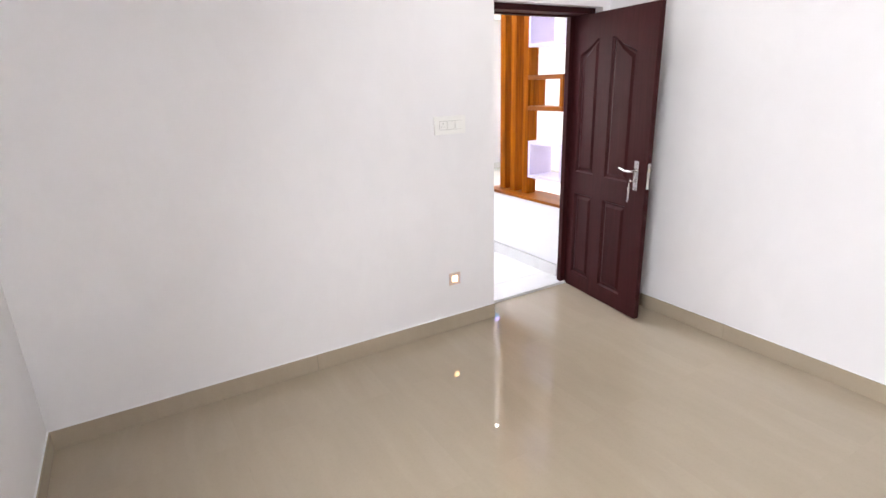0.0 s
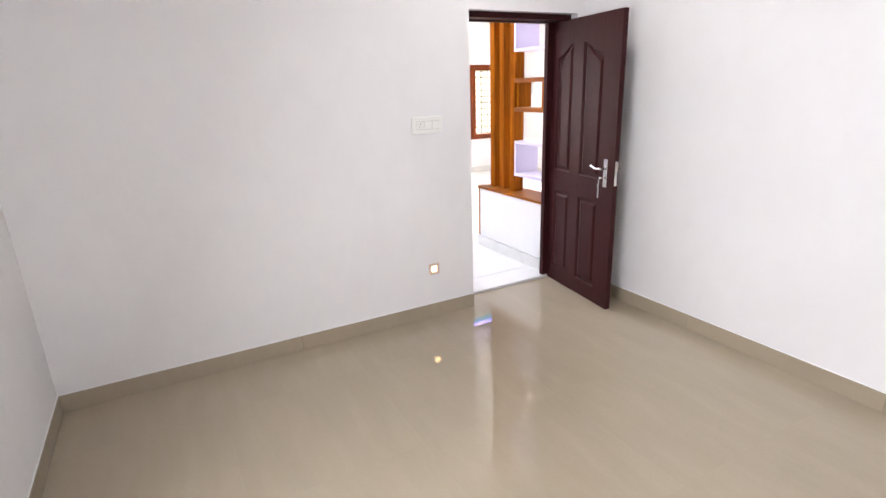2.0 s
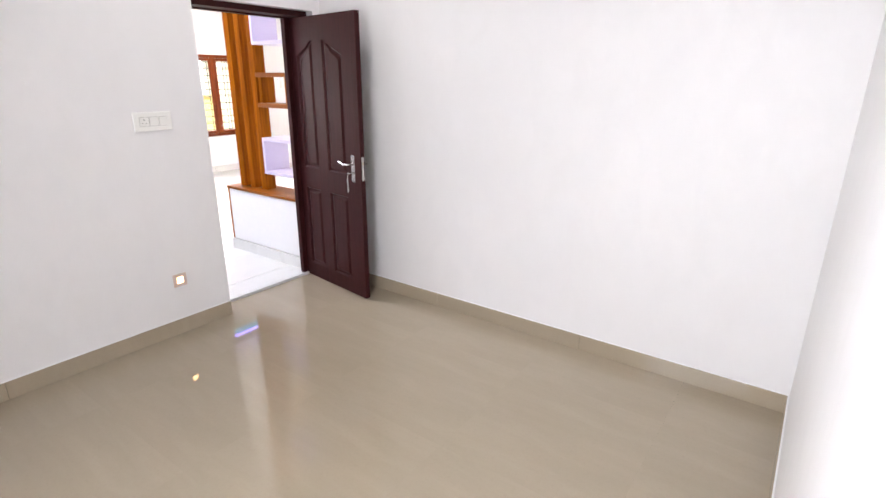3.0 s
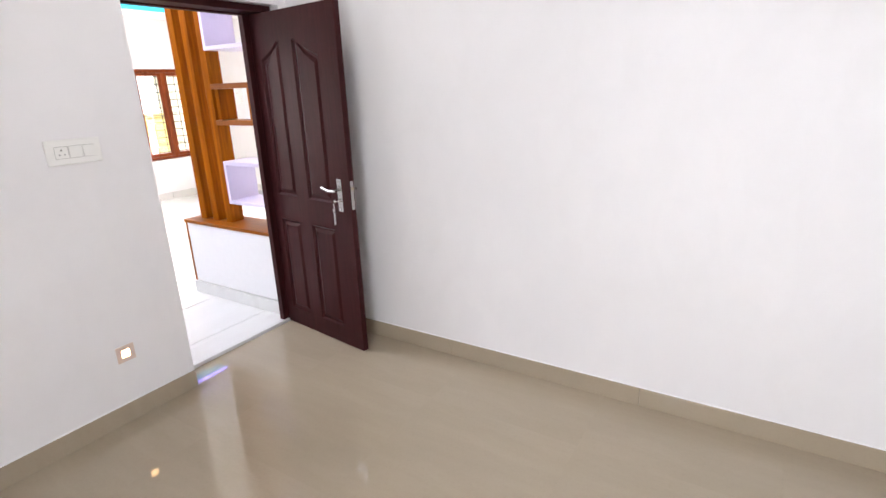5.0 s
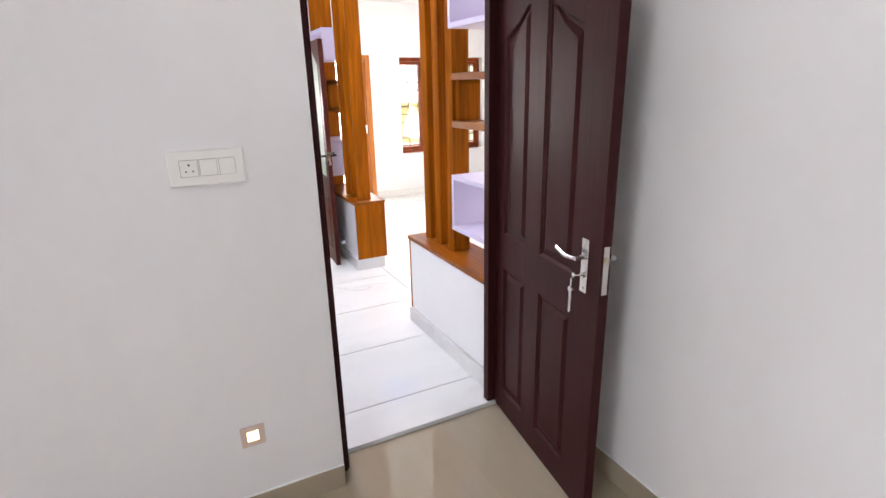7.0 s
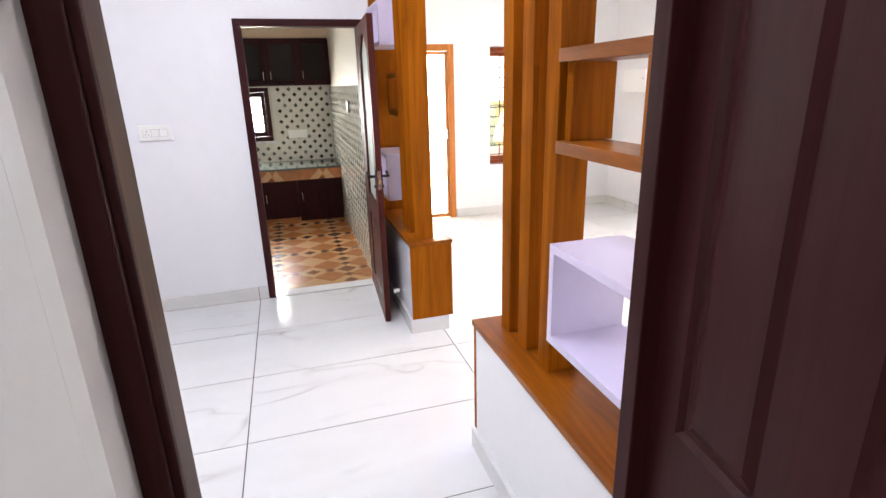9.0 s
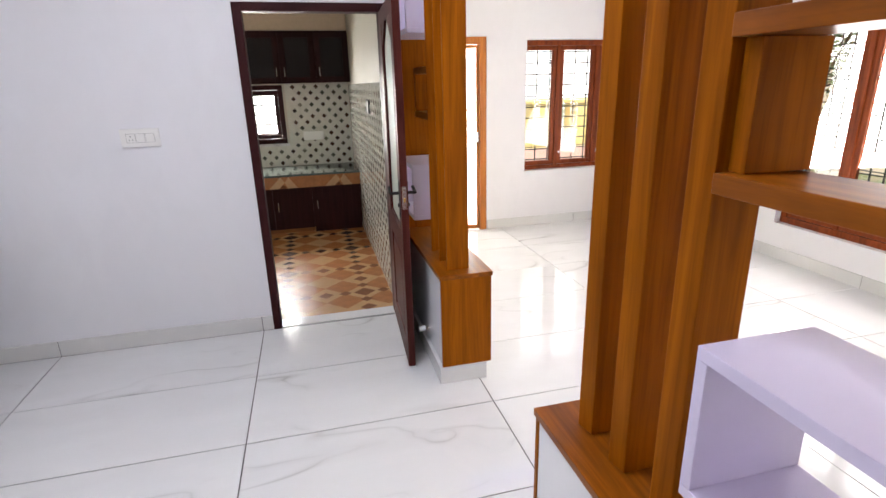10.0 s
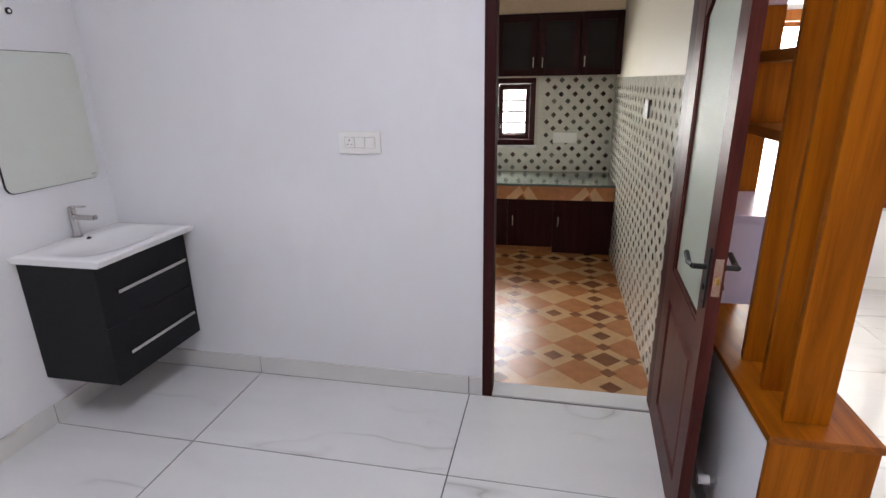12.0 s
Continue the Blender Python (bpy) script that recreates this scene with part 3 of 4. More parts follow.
# ---- vanity and mirror ----
van = thing("vanity_unit", (0.32, 5.92, 0.25), "black wall-hung vanity with a white basin and two drawers", "vanity")
part("body", boxes((XV + 0.002, 5.634, 0.245, 0.498, 6.205, 0.832), bevel=0.002), BLACKLAM, van)
for z0, z1 in ((0.247, 0.528), (0.533, 0.830)):
    d = part("drawer", boxes((0.4985, 5.632, z0, 0.518, 6.207, z1), bevel=0.002), BLACKLAM, van)
    zh = z1 - 0.145
    part("handle", join(boxes((0.540, 5.70, zh - 0.002, 0.552, 6.15, zh + 0.014), bevel=0.002), boxes((0.518, 5.715, zh + 0.001, 0.5405, 5.727, zh + 0.011), (0.518, 6.123, zh + 0.001, 0.5405, 6.135, zh + 0.011))), CHROME, d, "brushed steel bar handle")


def basin():
    """Ceramic top with a smooth sunken bowl."""
    bm = bmesh.new()
    x0, x1, y0, y1, zt = XV + 0.002, 0.575, 5.605, 6.222, 0.866
    nx, ny = 22, 28
    grid = []
    for i in range(nx + 1):
        row = []
        for j in range(ny + 1):
            u, v = i / nx, j / ny
            x, y = x0 + (x1 - x0) * u, y0 + (y1 - y0) * v
            du, dv = (u - 0.56) / 0.36, (v - 0.5) / 0.44
            r = (abs(du) ** 3 + abs(dv) ** 3) ** (1 / 3)
            d = 0.0 if r >= 1 else 0.030 * (1 - r ** 2.0) ** 1.1
            edge = min(u, v, 1 - u, 1 - v)
            row.append(bm.verts.new((x, y, zt - d - (0.006 if edge == 0 else 0))))
        grid.append(row)
    for i in range(nx):
        for j in range(ny):
            bm.faces.new((grid[i][j], grid[i + 1][j], grid[i + 1][j + 1], grid[i][j + 1])).smooth = True
    rim = [grid[i][0] for i in range(nx + 1)] + [grid[nx][j] for j in range(1, ny + 1)] + [grid[i][ny] for i in range(nx - 1, -1, -1)] + [grid[0][j] for j in range(ny - 1, 0, -1)]
    low = [bm.verts.new((v.co.x + (0.012 if v.co.x < 0.3 else -0.012), v.co.y, 0.833)) for v in rim]
    for i in range(len(rim)):
        k = (i + 1) % len(rim)
        bm.faces.new((rim[i], low[i], low[k], rim[k]))
    bmesh.ops.recalc_face_normals(bm, faces=bm.faces)
    return bm


bs = part("basin", basin(), CERAMIC, van, "glossy white ceramic basin")
part("overflow_ring", rod((0.212, 5.925, 0.853), (0.220, 5.925, 0.8605), 0.013, 16), BLACKMETAL, bs)
TX, TY = 0.150, 5.925
tap = thing("tap", (TX, TY, 0.866), "chrome single-lever basin tap", "tap")
part("tap_base", rod((TX, TY, 0.8605), (TX, TY, 0.870), 0.027, 20), CHROME, tap)
part("tap_body", rod((TX, TY, 0.869), (TX, TY, 1.000), 0.018, 20), CHROME, tap)
part("spout", boxes((TX, TY - 0.015, 0.955, TX + 0.130, TY + 0.015, 0.978), bevel=0.005), CHROME, tap)
part("tap_lever", join(rod((TX, TY, 1.001), (TX, TY, 1.016), 0.017, 20), boxes((TX - 0.004, TY - 0.011, 1.015, TX + 0.080, TY + 0.011, 1.023), bevel=0.003)), CHROME, tap)


def rounded(u0, u1, z0, z1, r, axis, lo, hi):
    pts = []
    for cu, cz, a in ((u1 - r, z1 - r, 0), (u0 + r, z1 - r, 90), (u0 + r, z0 + r, 180), (u1 - r, z0 + r, 270)):
        for k in range(6):
            t = radians(a + 18 * k)
            pts.append((cu + r * math.cos(t), cz + r * math.sin(t)))
    return prism(pts, axis, lo, hi)


mir = thing("wall_mirror", (XV, 5.92, 1.42), "frameless rounded rectangular mirror above the basin", "mirror")
part("backing", rounded(5.677, 6.173, 1.120, 1.725, 0.038, 0, XV + 0.001, XV + 0.006), BLACKMETAL, mir)
part("mirror_glass", rounded(5.680, 6.170, 1.123, 1.722, 0.037, 0, XV + 0.006, XV + 0.011), MIRROR, mir)
part("maker_mark", boxes((XV + 0.0112, 6.125, 1.142, XV + 0.0116, 6.147, 1.146)), PLASTIC_DARK, mir)
hole = thing("wall_outlet_hole", (XV, 5.90, 1.885), "small dark conduit hole in the wall above the mirror", "conduit hole")
part("ring", rod((XV, 5.90, 1.885), (XV + 0.006, 5.90, 1.885), 0.014, 16), BLACKMETAL, hole)
part("core", rod((XV + 0.006, 5.90, 1.885), (XV + 0.008, 5.90, 1.885), 0.007, 12), PLASTIC, hole)


# ---- windows ----
def window(name, axis, face, a0, a1, z0, z1, bays, depth, out, mat, label, bars=True, hgap=0.085, half=0.005, uprights=True, vgap=0.105):
    """A wooden window in a wall opening: frame, sashes with panes, and an iron grille outside them. out: +1 or -1 along the axis."""
    c = face + out * depth
    mid = [0, 0, (z0 + z1) / 2]
    mid[axis], mid[1 - axis] = c, (a0 + a1) / 2
    root = thing(name, mid, label, "window", "", "structure")

    def bx(p, q, za, zb, d0, d1):
        lo, hi = sorted((c + out * d0, c + out * d1))
        return (lo, p, za, hi, q, zb) if axis == 0 else (p, lo, za, q, hi, zb)

    t = 0.055
    part("window_frame", boxes(bx(a0, a1, z0, z0 + t, 0, 0.07), bx(a0, a1, z1 - t, z1, 0, 0.07), bx(a0, a0 + t, z0 + t, z1 - t, 0, 0.07), bx(a1 - t, a1, z0 + t, z1 - t, 0, 0.07), bevel=0.003), mat, root)
    step_a = (a1 - a0 - 2 * t) / bays
    for i in range(bays):
        p, q = a0 + t + step_a * i, a0 + t + step_a * (i + 1)
        if i:
            part("mullion", boxes(bx(p - 0.022, p + 0.022, z0 + t, z1 - t, 0, 0.07), bevel=0.003), mat, root)
        g = 0.024
        p, q = p + (g if i else 0.002), q - (g if i < bays - 1 else 0.002)
        s, za, zb = 0.045, z0 + t + 0.002, z1 - t - 0.002
        sash = part("sash", boxes(bx(p, q, za, za + s, 0.012, 0.045), bx(p, q, zb - s, zb, 0.012, 0.045), bx(p, p + s, za + s, zb - s, 0.012, 0.045), bx(q - s, q, za + s, zb - s, 0.012, 0.045), bevel=0.002), mat, root)
        gl = part("pane", boxes(bx(p + s, q - s, za + s, zb - s, 0.026, 0.030)), GLASS, sash)
        gl.visible_shadow = False
        part("stay", boxes(bx(p + s * 0.4, p + s * 0.6, za + 0.11, za + 0.145, 0.006, 0.012)), CHROME, sash)
    if bars:
        n = round((z1 - z0) / hgap)
        items = []
        for k in range(1, n):
            z = z0 + (z1 - z0) * k / n
            items.append(bx(a0 + t, a1 - t, z - half, z + half, 0.058, 0.066))
            if k % 4 == 2 and uprights:
                items.append(bx(a0 + t, a1 - t, z + 0.020, z + 0.028, 0.058, 0.066))
        m = round((a1 - a0) / vgap) if uprights else 0
        for k in range(1, m):
            a = a0 + (a1 - a0) * k / m
            items.append(bx(a - 0.006, a + 0.006, z0 + t, z1 - t, 0.0662, 0.074))
        part("grille", boxes(*items), BLACKMETAL, root, "black iron window grille")
    return root


window("window_1", 1, YF, 4.63, 6.12, 0.600, 1.965, 3, 0.10, 1, WINWOOD, "three-bay red-brown wooden window with an iron grille", True, 0.112, 0.0065, True, 0.145)
window("window_2", 0, XR, 4.55, 6.45, 0.31, 2.02, 4, 0.06, 1, WINWOOD, "wide red-brown wooden window with an iron grille")
window("window_3", 1, YKB, 1.45, 2.235, 0.93, 1.585, 2, 0.0, 1, DARKWOOD, "small dark wooden kitchen window with bars", True, 0.11, 0.010, False)
window("window_4", 0, XL, -0.4, 0.9, 0.85, 2.05, 3, 0.05, -1, WINWOOD, "wooden bedroom window")
# out of view, added round the kitchen's fill lamp
window("window_5", 0, 0.6, 7.0, 8.2, 0.95, 2.05, 3, 0.05, -1, DARKWOOD, "added wooden window in the unseen kitchen side wall")
part("window_sill", boxes((1.42, YKB - 0.03, 0.900, 2.26, YKB + 0.05, 0.9285), bevel=0.002), MARBLE, None, "white marble sill of the kitchen window", "window sill", "structure")

# ---- wall box of the living room ----
db = thing("distribution_box", (XR, 7.64, 1.54), "ivory metal electrical distribution box on the white wall", "electrical box")
part("body", boxes((XR - 0.065, 7.45, 1.425, XR - 0.0005, 7.83, 1.655), bevel=0.003), PLASTIC, db)
cover = part("cover", boxes((XR - 0.078, 7.44, 1.415, XR - 0.0655, 7.84, 1.665), bevel=0.003), PLASTIC, db)
part("catch", rod((XR - 0.084, 7.475, 1.57), (XR - 0.078, 7.475, 1.57), 0.008), PLASTIC_DARK, cover, "small dark catch")

# ---- garden door of the living room ----
gd = thing("door_3", (3.85, YF, 0), "orange teak glazed door to the garden", "door", "", "structure")
part("frame", boxes((3.40, YF - 0.01, 0, 3.47, YF + 0.10, 1.99), (4.225, YF - 0.01, 0, 4.292, YF + 0.10, 1.99), (3.47, YF - 0.01, 1.92, 4.225, YF + 0.10, 1.99), bevel=0.003), ORANGEWOOD, gd)
lf = part("leaf", boxes((3.475, YF + 0.03, 0.01, 3.50, YF + 0.07, 1.915), (4.198, YF + 0.03, 0.01, 4.222, YF + 0.07, 1.915), (3.50, YF + 0.03, 0.01, 4.198, YF + 0.07, 0.05), (3.50, YF + 0.03, 1.885, 4.198, YF + 0.07, 1.915), bevel=0.002), ORANGEWOOD, gd)
gp = part("pane", boxes((3.50, YF + 0.046, 0.05, 4.198, YF + 0.052, 1.885)), GLASS, lf)
gp.visible_shadow = False
part("door_handle", boxes((4.200, YF + 0.012, 0.95, 4.218, YF + 0.03, 1.06), bevel=0.002), CHROME, lf)

# ---- kitchen ----
part("counter_top", boxes((0.602, 8.645, 0.640, XK - 0.002, YKB - 0.002, 0.662), bevel=0.003), GRANITE, None, "dark green granite counter top", "counter top")
apron = thing("counter_apron", (2.3, 8.67, 0.5), "brown tiled band with cream triangles under the counter", "tile band", "", "structure")
BROWNT = plain("brown_ceramic", (0.34, 0.138, 0.047), 0.24, 0, 0.25, 14)
CREAMT = plain("cream_ceramic", (0.45, 0.255, 0.120), 0.24, 0, 0.15, 14)
DARKT = plain("umber_ceramic", (0.17, 0.062, 0.024), 0.24, 0, 0.25, 14)
part("band", boxes((1.0, 8.662, 0.512, XK - 0.002, 8.70, 0.640)), BROWNT, apron)
for xc in (1.75, 2.16, 2.75):
    part("triangle", prism([(xc - 0.15, 0.514), (xc - 0.02, 0.638), (xc + 0.02, 0.576), (xc - 0.045, 0.514)], 1, 8.658, 8.6618), CREAMT, apron)
    part("triangle", prism([(xc + 0.15, 0.514), (xc + 0.045, 0.514), (xc + 0.02, 0.576), (xc + 0.06, 0.638)], 1, 8.658, 8.6618), CREAMT, apron)
    part("triangle", prism([(xc - 0.04, 0.514), (xc + 0.04, 0.514), (xc, 0.555)], 1, 8.659, 8.6618), DARKT, apron)
base = thing("base_cabinet", (2.2, 8.9, 0), "dark mahogany kitchen base cabinet with plain doors", "cabinet")
part("body", boxes((1.0, 8.70, 0.06, XK - 0.004, YKB - 0.004, 0.638)), CABINETWOOD, base)
for i, (a, b, z) in enumerate(((1.62, 2.035, 0.055), (2.04, 2.452, 0.055), (2.457, 2.978, 0.004))):
    dd = part("door", boxes((a, 8.675, z, b, 8.699, 0.510), bevel=0.003), CABINETWOOD, base)
    part("handle", rod((a + 0.045, 8.655, 0.26), (a + 0.045, 8.655, 0.36), 0.006), CHROME, dd, "steel bar handle")
part("toe_kick", boxes((1.0, 8.73, 0.0, 2.45, 8.74, 0.06)), BROWNT, base, "patterned tile toe kick")
upper = thing("wall_cabinet", (2.3, 9.18, 1.6), "dark mahogany wall cabinet with smoked glass doors", "cabinet")
part("body", boxes((1.2, 9.045, 1.600, XK - 0.004, YKB - 0.002, 2.125)), CABINETWOOD, upper)
for a, b, hx in ((1.50, 1.872, 0.33), (1.877, 2.250, 0.335), (2.255, 2.622, 0.04), (2.627, 2.986, 0.04)):
    dd = part("door", boxes((a, 9.02, 1.598, a + 0.06, 9.044, 2.13), (b - 0.06, 9.02, 1.598, b, 9.044, 2.13), (a + 0.06, 9.02, 1.598, b - 0.06, 9.044, 1.66), (a + 0.06, 9.02, 2.06, b - 0.06, 9.044, 2.13), bevel=0.002), CABINETWOOD, upper)
    part("pane", boxes((a + 0.06, 9.034, 1.66, b - 0.06, 9.040, 2.06)), SMOKED, dd, "smoked glass pane")
    part("handle", rod((a + hx, 9.000, 1.67), (a + hx, 9.000, 1.76), 0.005), CHROME, dd, "steel bar handle")
part("loft_panel", boxes((1.2, 9.03, 2.134, XK - 0.006, 9.05, TOP - 0.002), bevel=0.002), plain("beige_loft_laminate", (0.48, 0.36, 0.25), 0.5), None, "plain beige loft panel above the wall cabinet", "loft panel")
kp = thing("switch_plate", (2.54, YKB - 0.012, 1.0), "white plastic socket plate on the tiled wall", "switch", "wall switches")
part("plate", boxes((2.42, YKB - 0.024, 0.955, 2.655, YKB - 0.009, 1.055), bevel=0.004), PLASTIC, kp)
part("rocker", boxes((2.45, YKB - 0.027, 0.985, 2.52, YKB - 0.024, 1.025), bevel=0.001), PLASTIC, kp)
kp = thing("switch_plate", (XK - 0.012, 7.38, 1.39), "small dark grey switch plate on the side wall tiles", "switch", "wall switches")
part("plate", boxes((XK - 0.022, 7.30, 1.33, XK - 0.009, 7.44, 1.44), bevel=0.004), PINHOLE, kp)

# ---- outside ----
def ground_mat():
    m, nt, b = nodes_of("garden_ground", 0.9)
    n = noise_tex(nt, coords(nt), 3.0, 6)
    nt.links.new(ramp(nt, n, [(0.35, (0.22, 0.17, 0.11)), (0.6, (0.10, 0.14, 0.05))]), b.inputs["Base Color"])
    return m


part("ground", boxes((-300, -300, -0.5, 300, 300, -0.35)), ground_mat(), None, "bare garden ground round the house", "ground", "structure")
part("boundary_wall", boxes((-6, 13.0, -0.35, 13.0, 13.2, 0.20), bevel=0.01), paint("pink_garden_paint", (0.72, 0.46, 0.38), 0.8), None, "low pinkish plastered garden wall", "garden wall", "structure")
part("boundary_wall", boxes((13.0, -6, -0.35, 13.2, 13.2, 1.72), bevel=0.01), paint("cream_garden_paint", (0.82, 0.71, 0.55), 0.8), None, "cream plastered garden wall", "garden wall", "structure")
YELLOW = paint("yellow_pillar_paint", (0.78, 0.60, 0.22), 0.8)
for gx in (8.14, 9.30):
    pil = thing("gate_pillar", (gx, 15.3, -0.35), "square yellow painted gate pillar with a flat cap", "gate pillar", "gate pillars")
    part("shaft", boxes((gx - 0.29, 15.0, -0.35, gx + 0.29, 15.6, 1.0), bevel=0.01), YELLOW, pil)
    part("cap", boxes((gx - 0.34, 14.95, 1.0, gx + 0.34, 15.65, 1.09), bevel=0.01), YELLOW, pil)
house = thing("neighbour_house", (13.0, 15.9, -0.35), "cream plastered neighbouring house with a flat roof", "house")
part("wall", boxes((10.2, 15.4, -0.35, 15.9, 16.4, 3.2)), paint("neighbour_cream_paint", (0.84, 0.74, 0.56), 0.8), house)
part("roof", boxes((9.9, 15.0, 3.2, 16.2, 16.8, 3.4), bevel=0.02), paint("neighbour_roof_paint", (0.6, 0.56, 0.5), 0.8), house, "flat concrete roof slab")
for px in (10.45, 11.1):
    part("pilaster", boxes((px - 0.09, 15.30, -0.35, px + 0.09, 15.398, 3.199), bevel=0.005), paint("pilaster_paint", (0.50, 0.44, 0.33), 0.8), house, "darker plaster pilaster")
# glowing sheets added far out so the windows look out on white
BACKDROP_GLOW = glow("glowing_white_backdrop", (1.0, 0.97, 0.93), 1.35)
part("backdrop", boxes((-60, 60.0, -0.34, 75, 60.3, 40)), BACKDROP_GLOW, None, "added glowing white backdrop beyond the garden", "backdrop", "structure")
part("backdrop", boxes((75.0, -60, -0.34, 75.3, 60, 40)), BACKDROP_GLOW, None, "added glowing white backdrop beyond the garden", "backdrop", "structure")
LEAF = plain("leaf_green", (0.09, 0.13, 0.03), 0.55, 0, 0.5, 8)
BARK = plain("bark", (0.12, 0.08, 0.05), 0.9, 0, 0.4, 20)


def shrub(x, y, h, r, seed):
    """A tapered trunk with limbs and a crown of many small leaves."""
    rnd = random.Random(seed)
    root = thing("garden_tree", (x, y, -0.35), "small leafy garden tree in daylight", "tree", "garden trees")
    bms = []
    top = Vector((x, y, -0.35 + h * 0.55))
    bm = bmesh.new()
    bmesh.ops.create_cone(bm, cap_ends=True, segments=10, radius1=0.09, radius2=0.04, depth=h * 0.55)
    bmesh.ops.translate(bm, verts=bm.verts, vec=(x, y, -0.35 + h * 0.275))
    bms.append(bm)
    tips = []
    for i in range(9):
        a = i * 2.4 + rnd.random()
        tip = top + Vector((math.cos(a) * r * 0.7, math.sin(a) * r * 0.7, rnd.uniform(0.0, h * 0.42)))
        bms.append(rod(top - Vector((0, 0, rnd.uniform(0, h * 0.2))), tip, 0.018, 6))
        tips.append(tip)
    part("trunk", join(*bms), BARK, root)
    verts, faces = [], []
    for i in range(1500):
        c = rnd.choice(tips) + Vector((rnd.gauss(0, r * 0.3), rnd.gauss(0, r * 0.3), rnd.gauss(0, r * 0.28)))
        u = Vector((rnd.gauss(0, 1), rnd.gauss(0, 1), rnd.gauss(0, 0.6))).normalized()
        v = u.orthogonal().normalized()
        s = rnd.uniform(0.05, 0.10)
        k = len(verts)
        verts += [c - u * s, c + v * s * 0.45, c + u * s, c - v * s * 0.45]
        faces.append((k, k + 1, k + 2, k + 3))
    me = bpy.data.meshes.new("crown")
    me.from_pydata([tuple(p - Vector((x, y, -0.35))) for p in verts], [], faces)
    me.materials.append(LEAF)
    ob = new("crown", me)
    ob.parent = root
    return root


shrub(5.5, 12.2, 1.5, 0.5, 3)
shrub(9.6, 9.0, 3.4, 1.2, 5)
shrub(10.2, 6.6, 2.4, 0.8, 8)

# ---- floors and tiles, last ----
def tile_floor(name, x0, x1, y0, y1, ox, oy, w, d, gap, z, mat, grout, label):
    """A bed of grout with tiles laid on a grid through (ox, oy)."""
    root = part(name, boxes((x0, y0, z - 0.12, x1, y1, z - 0.003)), grout, None, label, "floor", "structure")
    i0, i1 = math.floor((x0 - ox) / w), math.ceil((x1 - ox) / w)
    j0, j1 = math.floor((y0 - oy) / d), math.ceil((y1 - oy) / d)
    for i in range(i0, i1):
        for j in range(j0, j1):
            a, b = max(x0, ox + i * w) + gap / 2, min(x1, ox + (i + 1) * w) - gap / 2
            c, e = max(y0, oy + j * d) + gap / 2, min(y1, oy + (j + 1) * d) - gap / 2
            if b - a > 0.01 and e - c > 0.01:
                bm = boxes((a, c, z - 0.0028, b, e, z))
                cx, cy = (a + b) / 2, (c + e) / 2
                bmesh.ops.translate(bm, verts=bm.verts, vec=(-cx, -cy, -z))
                me = bpy.data.meshes.new("tile")
                bm.to_mesh(me)
                bm.free()
                me.materials.append(mat)
                ob = new("tile", me)
                ob.location, ob.parent = (cx, cy, z), root
    return root


tile_floor("floor_bedroom", XL, XB, YB, 2.9465, 0.3, -0.1, 0.8, 0.8, 0.0001, FB, BEIGE, BEIGE_GROUT, "glossy beige vitrified tile floor")
tile_floor("floor_hall", XV, 3.256, YH + 0.092, YK, 2.056, 5.621, 1.2, 0.602, 0.006, 0.0, MARBLE, GROUT, "glossy white marble-look tile floor")
tile_floor("floor_living", 3.256, XR, YH, YF, 3.256, 5.017, 1.2, 0.602, 0.005, 0.0, MARBLE, GROUT, "glossy white marble-look living room floor")

kfl = part("floor_kitchen", boxes((0.6, YK2, -0.12, XK, YKB, -0.001)), CREAMT, None, "glossy brown and cream patterned tile floor", "floor", "structure")


def diamond(w, h, t):
    bm = bmesh.new()
    lo = [bm.verts.new((a, b, 0)) for a, b in ((-w, 0), (0, -h), (w, 0), (0, h))]
    hi = [bm.verts.new((v.co.x * 0.96, v.co.y * 0.96, t)) for v in lo]
    bm.faces.new(hi)
    for i in range(4):
        bm.faces.new((lo[i], lo[(i + 1) % 4], hi[(i + 1) % 4], hi[i]))
    bmesh.ops.recalc_face_normals(bm, faces=bm.faces)
    return bm


def mesh_of(bm, mat):
    me = bpy.data.meshes.new("piece")
    bm.to_mesh(me)
    bm.free()
    me.materials.append(mat)
    return me


P = 0.60
LARGE, MIDDLE, SMALL = (mesh_of(diamond(q, q * 0.95, 0.0012), DARKT) for q in (0.088, 0.062, 0.050))
TAN = mesh_of(diamond(0.150, 0.142, 0.0008), BROWNT)


def lay(mesh, x, y):
    if 1.0 < x < XK - 0.02 and YK2 + 0.02 < y < 8.72:
        ob = new("tile", mesh)
        ob.location, ob.parent = (x, y, -0.001), kfl


for i in range(-1, 4):
    for j in range(-1, 5):
        cx, cy = 2.785 - i * P, 6.715 + j * P
        lay(LARGE, cx, cy)
        for mesh, d in ((SMALL, 0.15), (MIDDLE, 0.30), (SMALL, 0.45)):
            lay(mesh, cx - d, cy)
            lay(mesh, cx, cy + d)
        for dx, dy in ((0.155, 0.15), (0.445, 0.15), (0.155, 0.45), (0.445, 0.45)):
            lay(TAN, cx - dx, cy + dy)

# ---- kitchen wall tiles: white octagons with small dark diamonds ----
def white_tile_mat():
    m, nt, b = nodes_of("white_glazed_tile", 0.07)
    n = noise_tex(nt, coords(nt), 12, 3)
    nt.links.new(ramp(nt, n, [(0.3, (0.58, 0.57, 0.50)), (0.7, (0.66, 0.65, 0.575))]), b.inputs["Base Color"])
    bump(nt, b, noise_tex(nt, coords(nt, (1, 0.6, 1.8)), 20, 2), 0.7, 0.008)
    return m


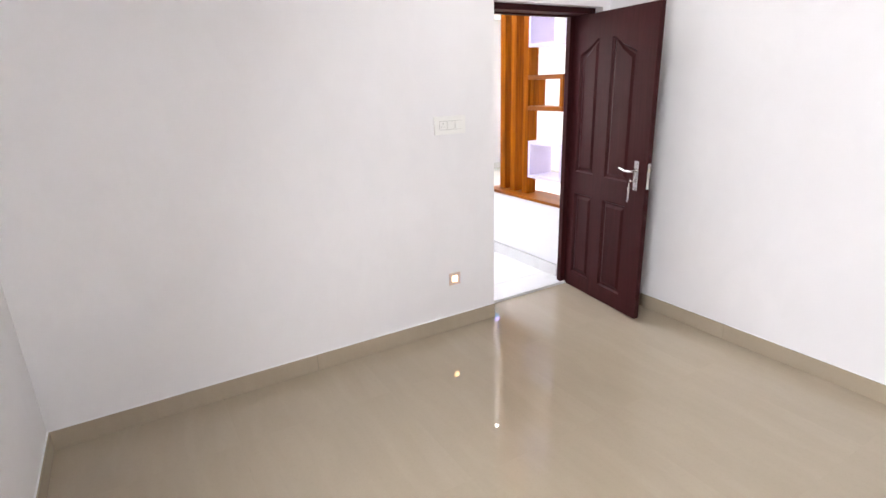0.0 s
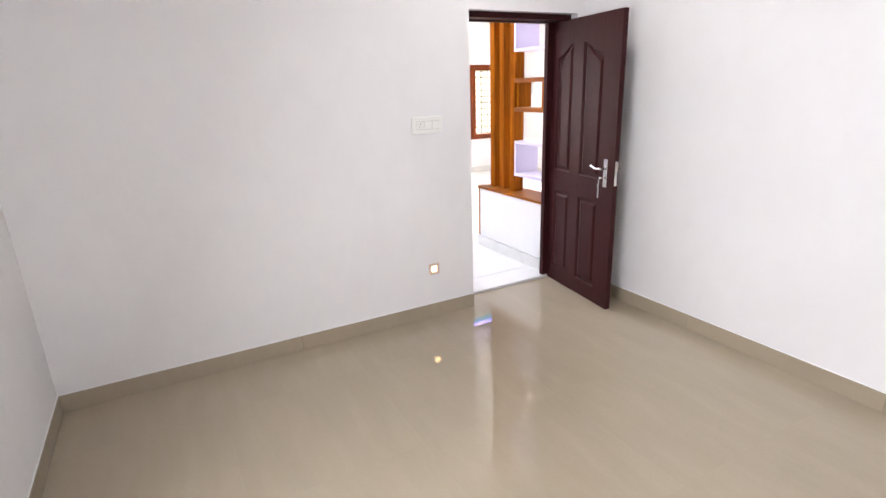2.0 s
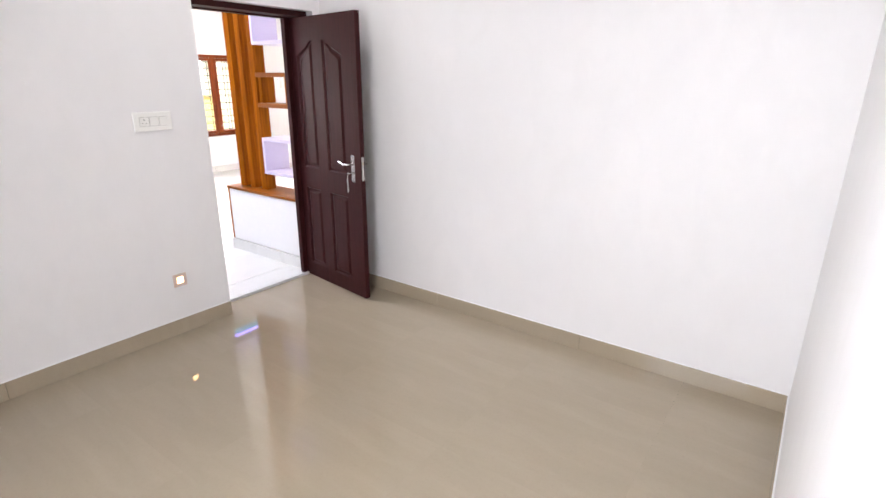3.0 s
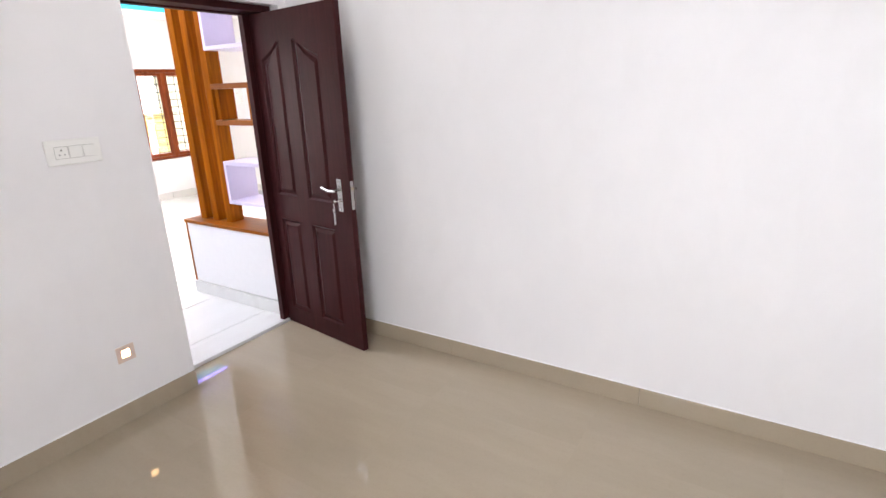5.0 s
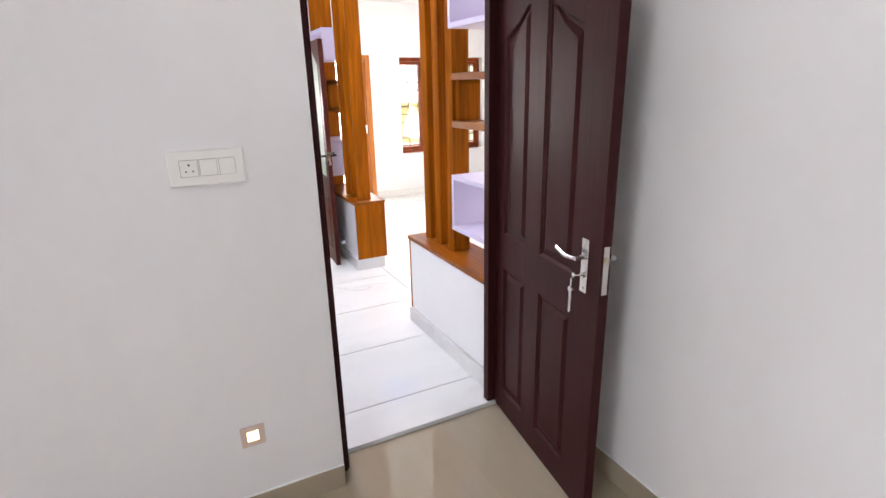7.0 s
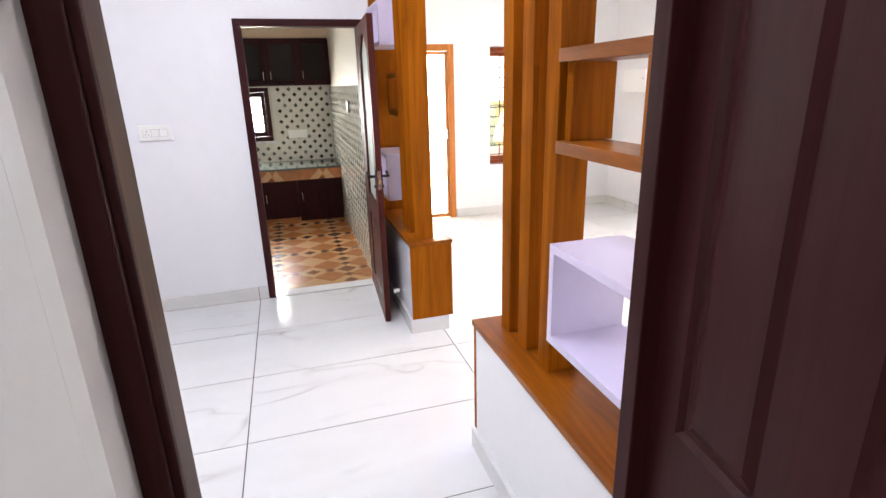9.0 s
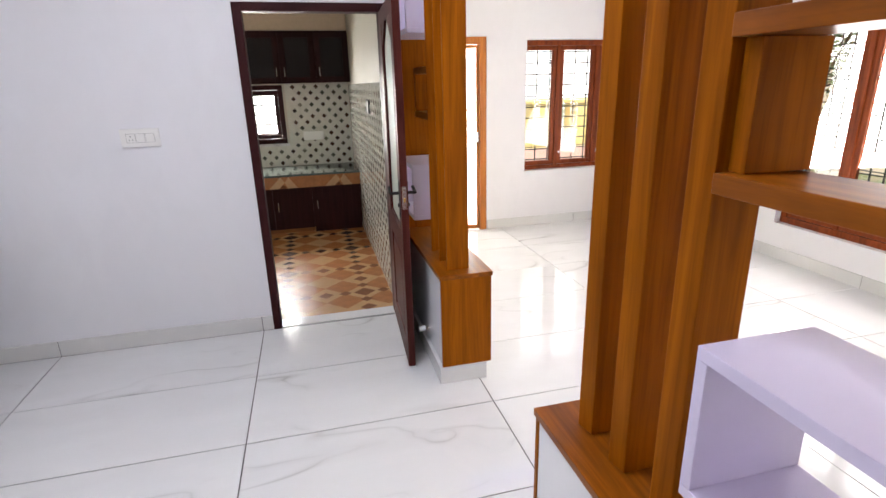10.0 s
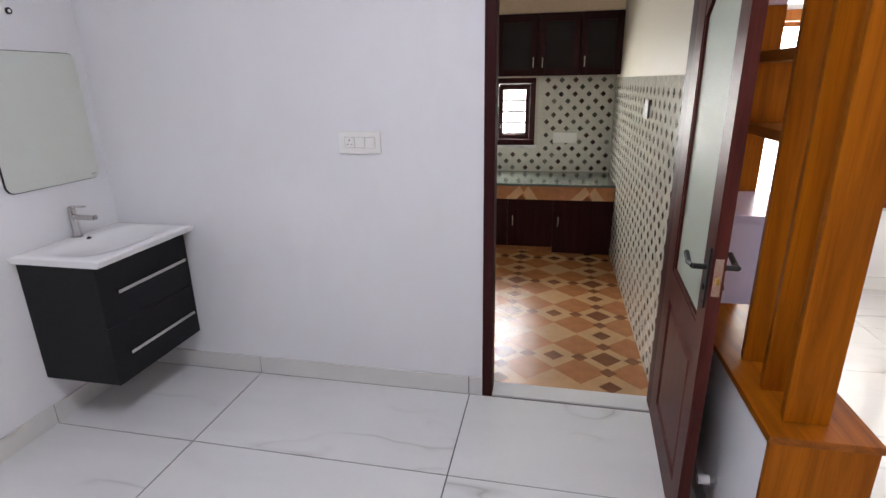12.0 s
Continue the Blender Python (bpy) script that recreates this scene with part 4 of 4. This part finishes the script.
def dark_diamond_mat():
    m, nt, b = nodes_of("dark_glazed_diamond", 0.15)
    oi = nt.nodes.new("ShaderNodeObjectInfo")
    nt.links.new(ramp(nt, oi.outputs["Random"], [(0.0, (0.025, 0.022, 0.02)), (0.45, (0.085, 0.045, 0.028)), (0.75, (0.065, 0.075, 0.06)), (1.0, (0.20, 0.19, 0.155))]), b.inputs["Base Color"])
    return m


# same dark diamonds, with the side wall's grazing sheen put into lighter colours
def dark_diamond_joined():
    m, nt, b = nodes_of("sheen_lightened_diamonds", 0.08)
    g = nt.nodes.new("ShaderNodeNewGeometry")
    nt.links.new(ramp(nt, g.outputs["Random Per Island"], [(0.0, (0.04, 0.035, 0.03)), (0.45, (0.12, 0.07, 0.045)), (0.75, (0.10, 0.11, 0.09)), (1.0, (0.28, 0.265, 0.22))]), b.inputs["Base Color"])
    return m


WT, DT, DTJ = white_tile_mat(), dark_diamond_mat(), dark_diamond_joined()
tw = thing("wall_tiles_back", (2.3, YKB, 0.7), "white glazed tiles with small dark diamonds behind the counter", "wall tiles", "", "structure")
part("backing", boxes((2.262, YKB - 0.008, 0.663, XK - 0.009, YKB - 0.0005, 1.598), (1.0, YKB - 0.008, 0.663, 2.262, YKB - 0.0005, 0.899)), WT, tw)
bm = diamond(0.028, 0.028, 0.0025)
bmesh.ops.rotate(bm, verts=bm.verts, cent=(0, 0, 0), matrix=Matrix.Rotation(radians(90), 3, "X"))
DM = mesh_of(bm, DT)
Q = 0.132
for r in range(15):
    for c in range(14):
        x, z = XK - 0.05 - c * Q - (Q / 2 if r % 2 else 0), 0.70 + r * Q / 2
        if x < 1.5 or (x < 2.30 and z > 0.87) or z > 1.58:
            continue
        ob = new("tile", DM)
        ob.parent = tw
        ob.location = Vector((x, YKB - 0.008, z)) - ORIGIN[tw]
te = thing("wall_tiles_side", (XK, 7.8, 0), "white glazed tiles with small dark diamonds on the side wall", "wall tiles", "", "structure")
part("backing", boxes((XK - 0.008, YK2 + 0.002, 0.0, XK - 0.0005, YKB - 0.001, 1.575)), WT, te)
verts, faces = [], []
for r in range(24):
    for c in range(23):
        y, z = YK2 + 0.06 + c * Q + (Q / 2 if r % 2 else 0), 0.04 + r * Q / 2
        if z > 1.55 or y > YKB - 0.05:
            continue
        k = len(verts)
        for s, d in ((0.024, 0.0), (0.0225, 0.0025)):
            verts += [(XK - 0.008 - d, y - s, z), (XK - 0.008 - d, y, z - s), (XK - 0.008 - d, y + s, z), (XK - 0.008 - d, y, z + s)]
        faces.append((k + 4, k + 7, k + 6, k + 5))
        for i in range(4):
            faces.append((k + i, k + 4 + i, k + 4 + (i + 1) % 4, k + (i + 1) % 4))
me = bpy.data.meshes.new("diamonds")
me.from_pydata([tuple(Vector(v) - ORIGIN[te]) for v in verts], [], faces)
me.materials.append(DTJ)
ob = new("diamonds", me)
ob.parent = te
tagged(ob, kind="stuff")
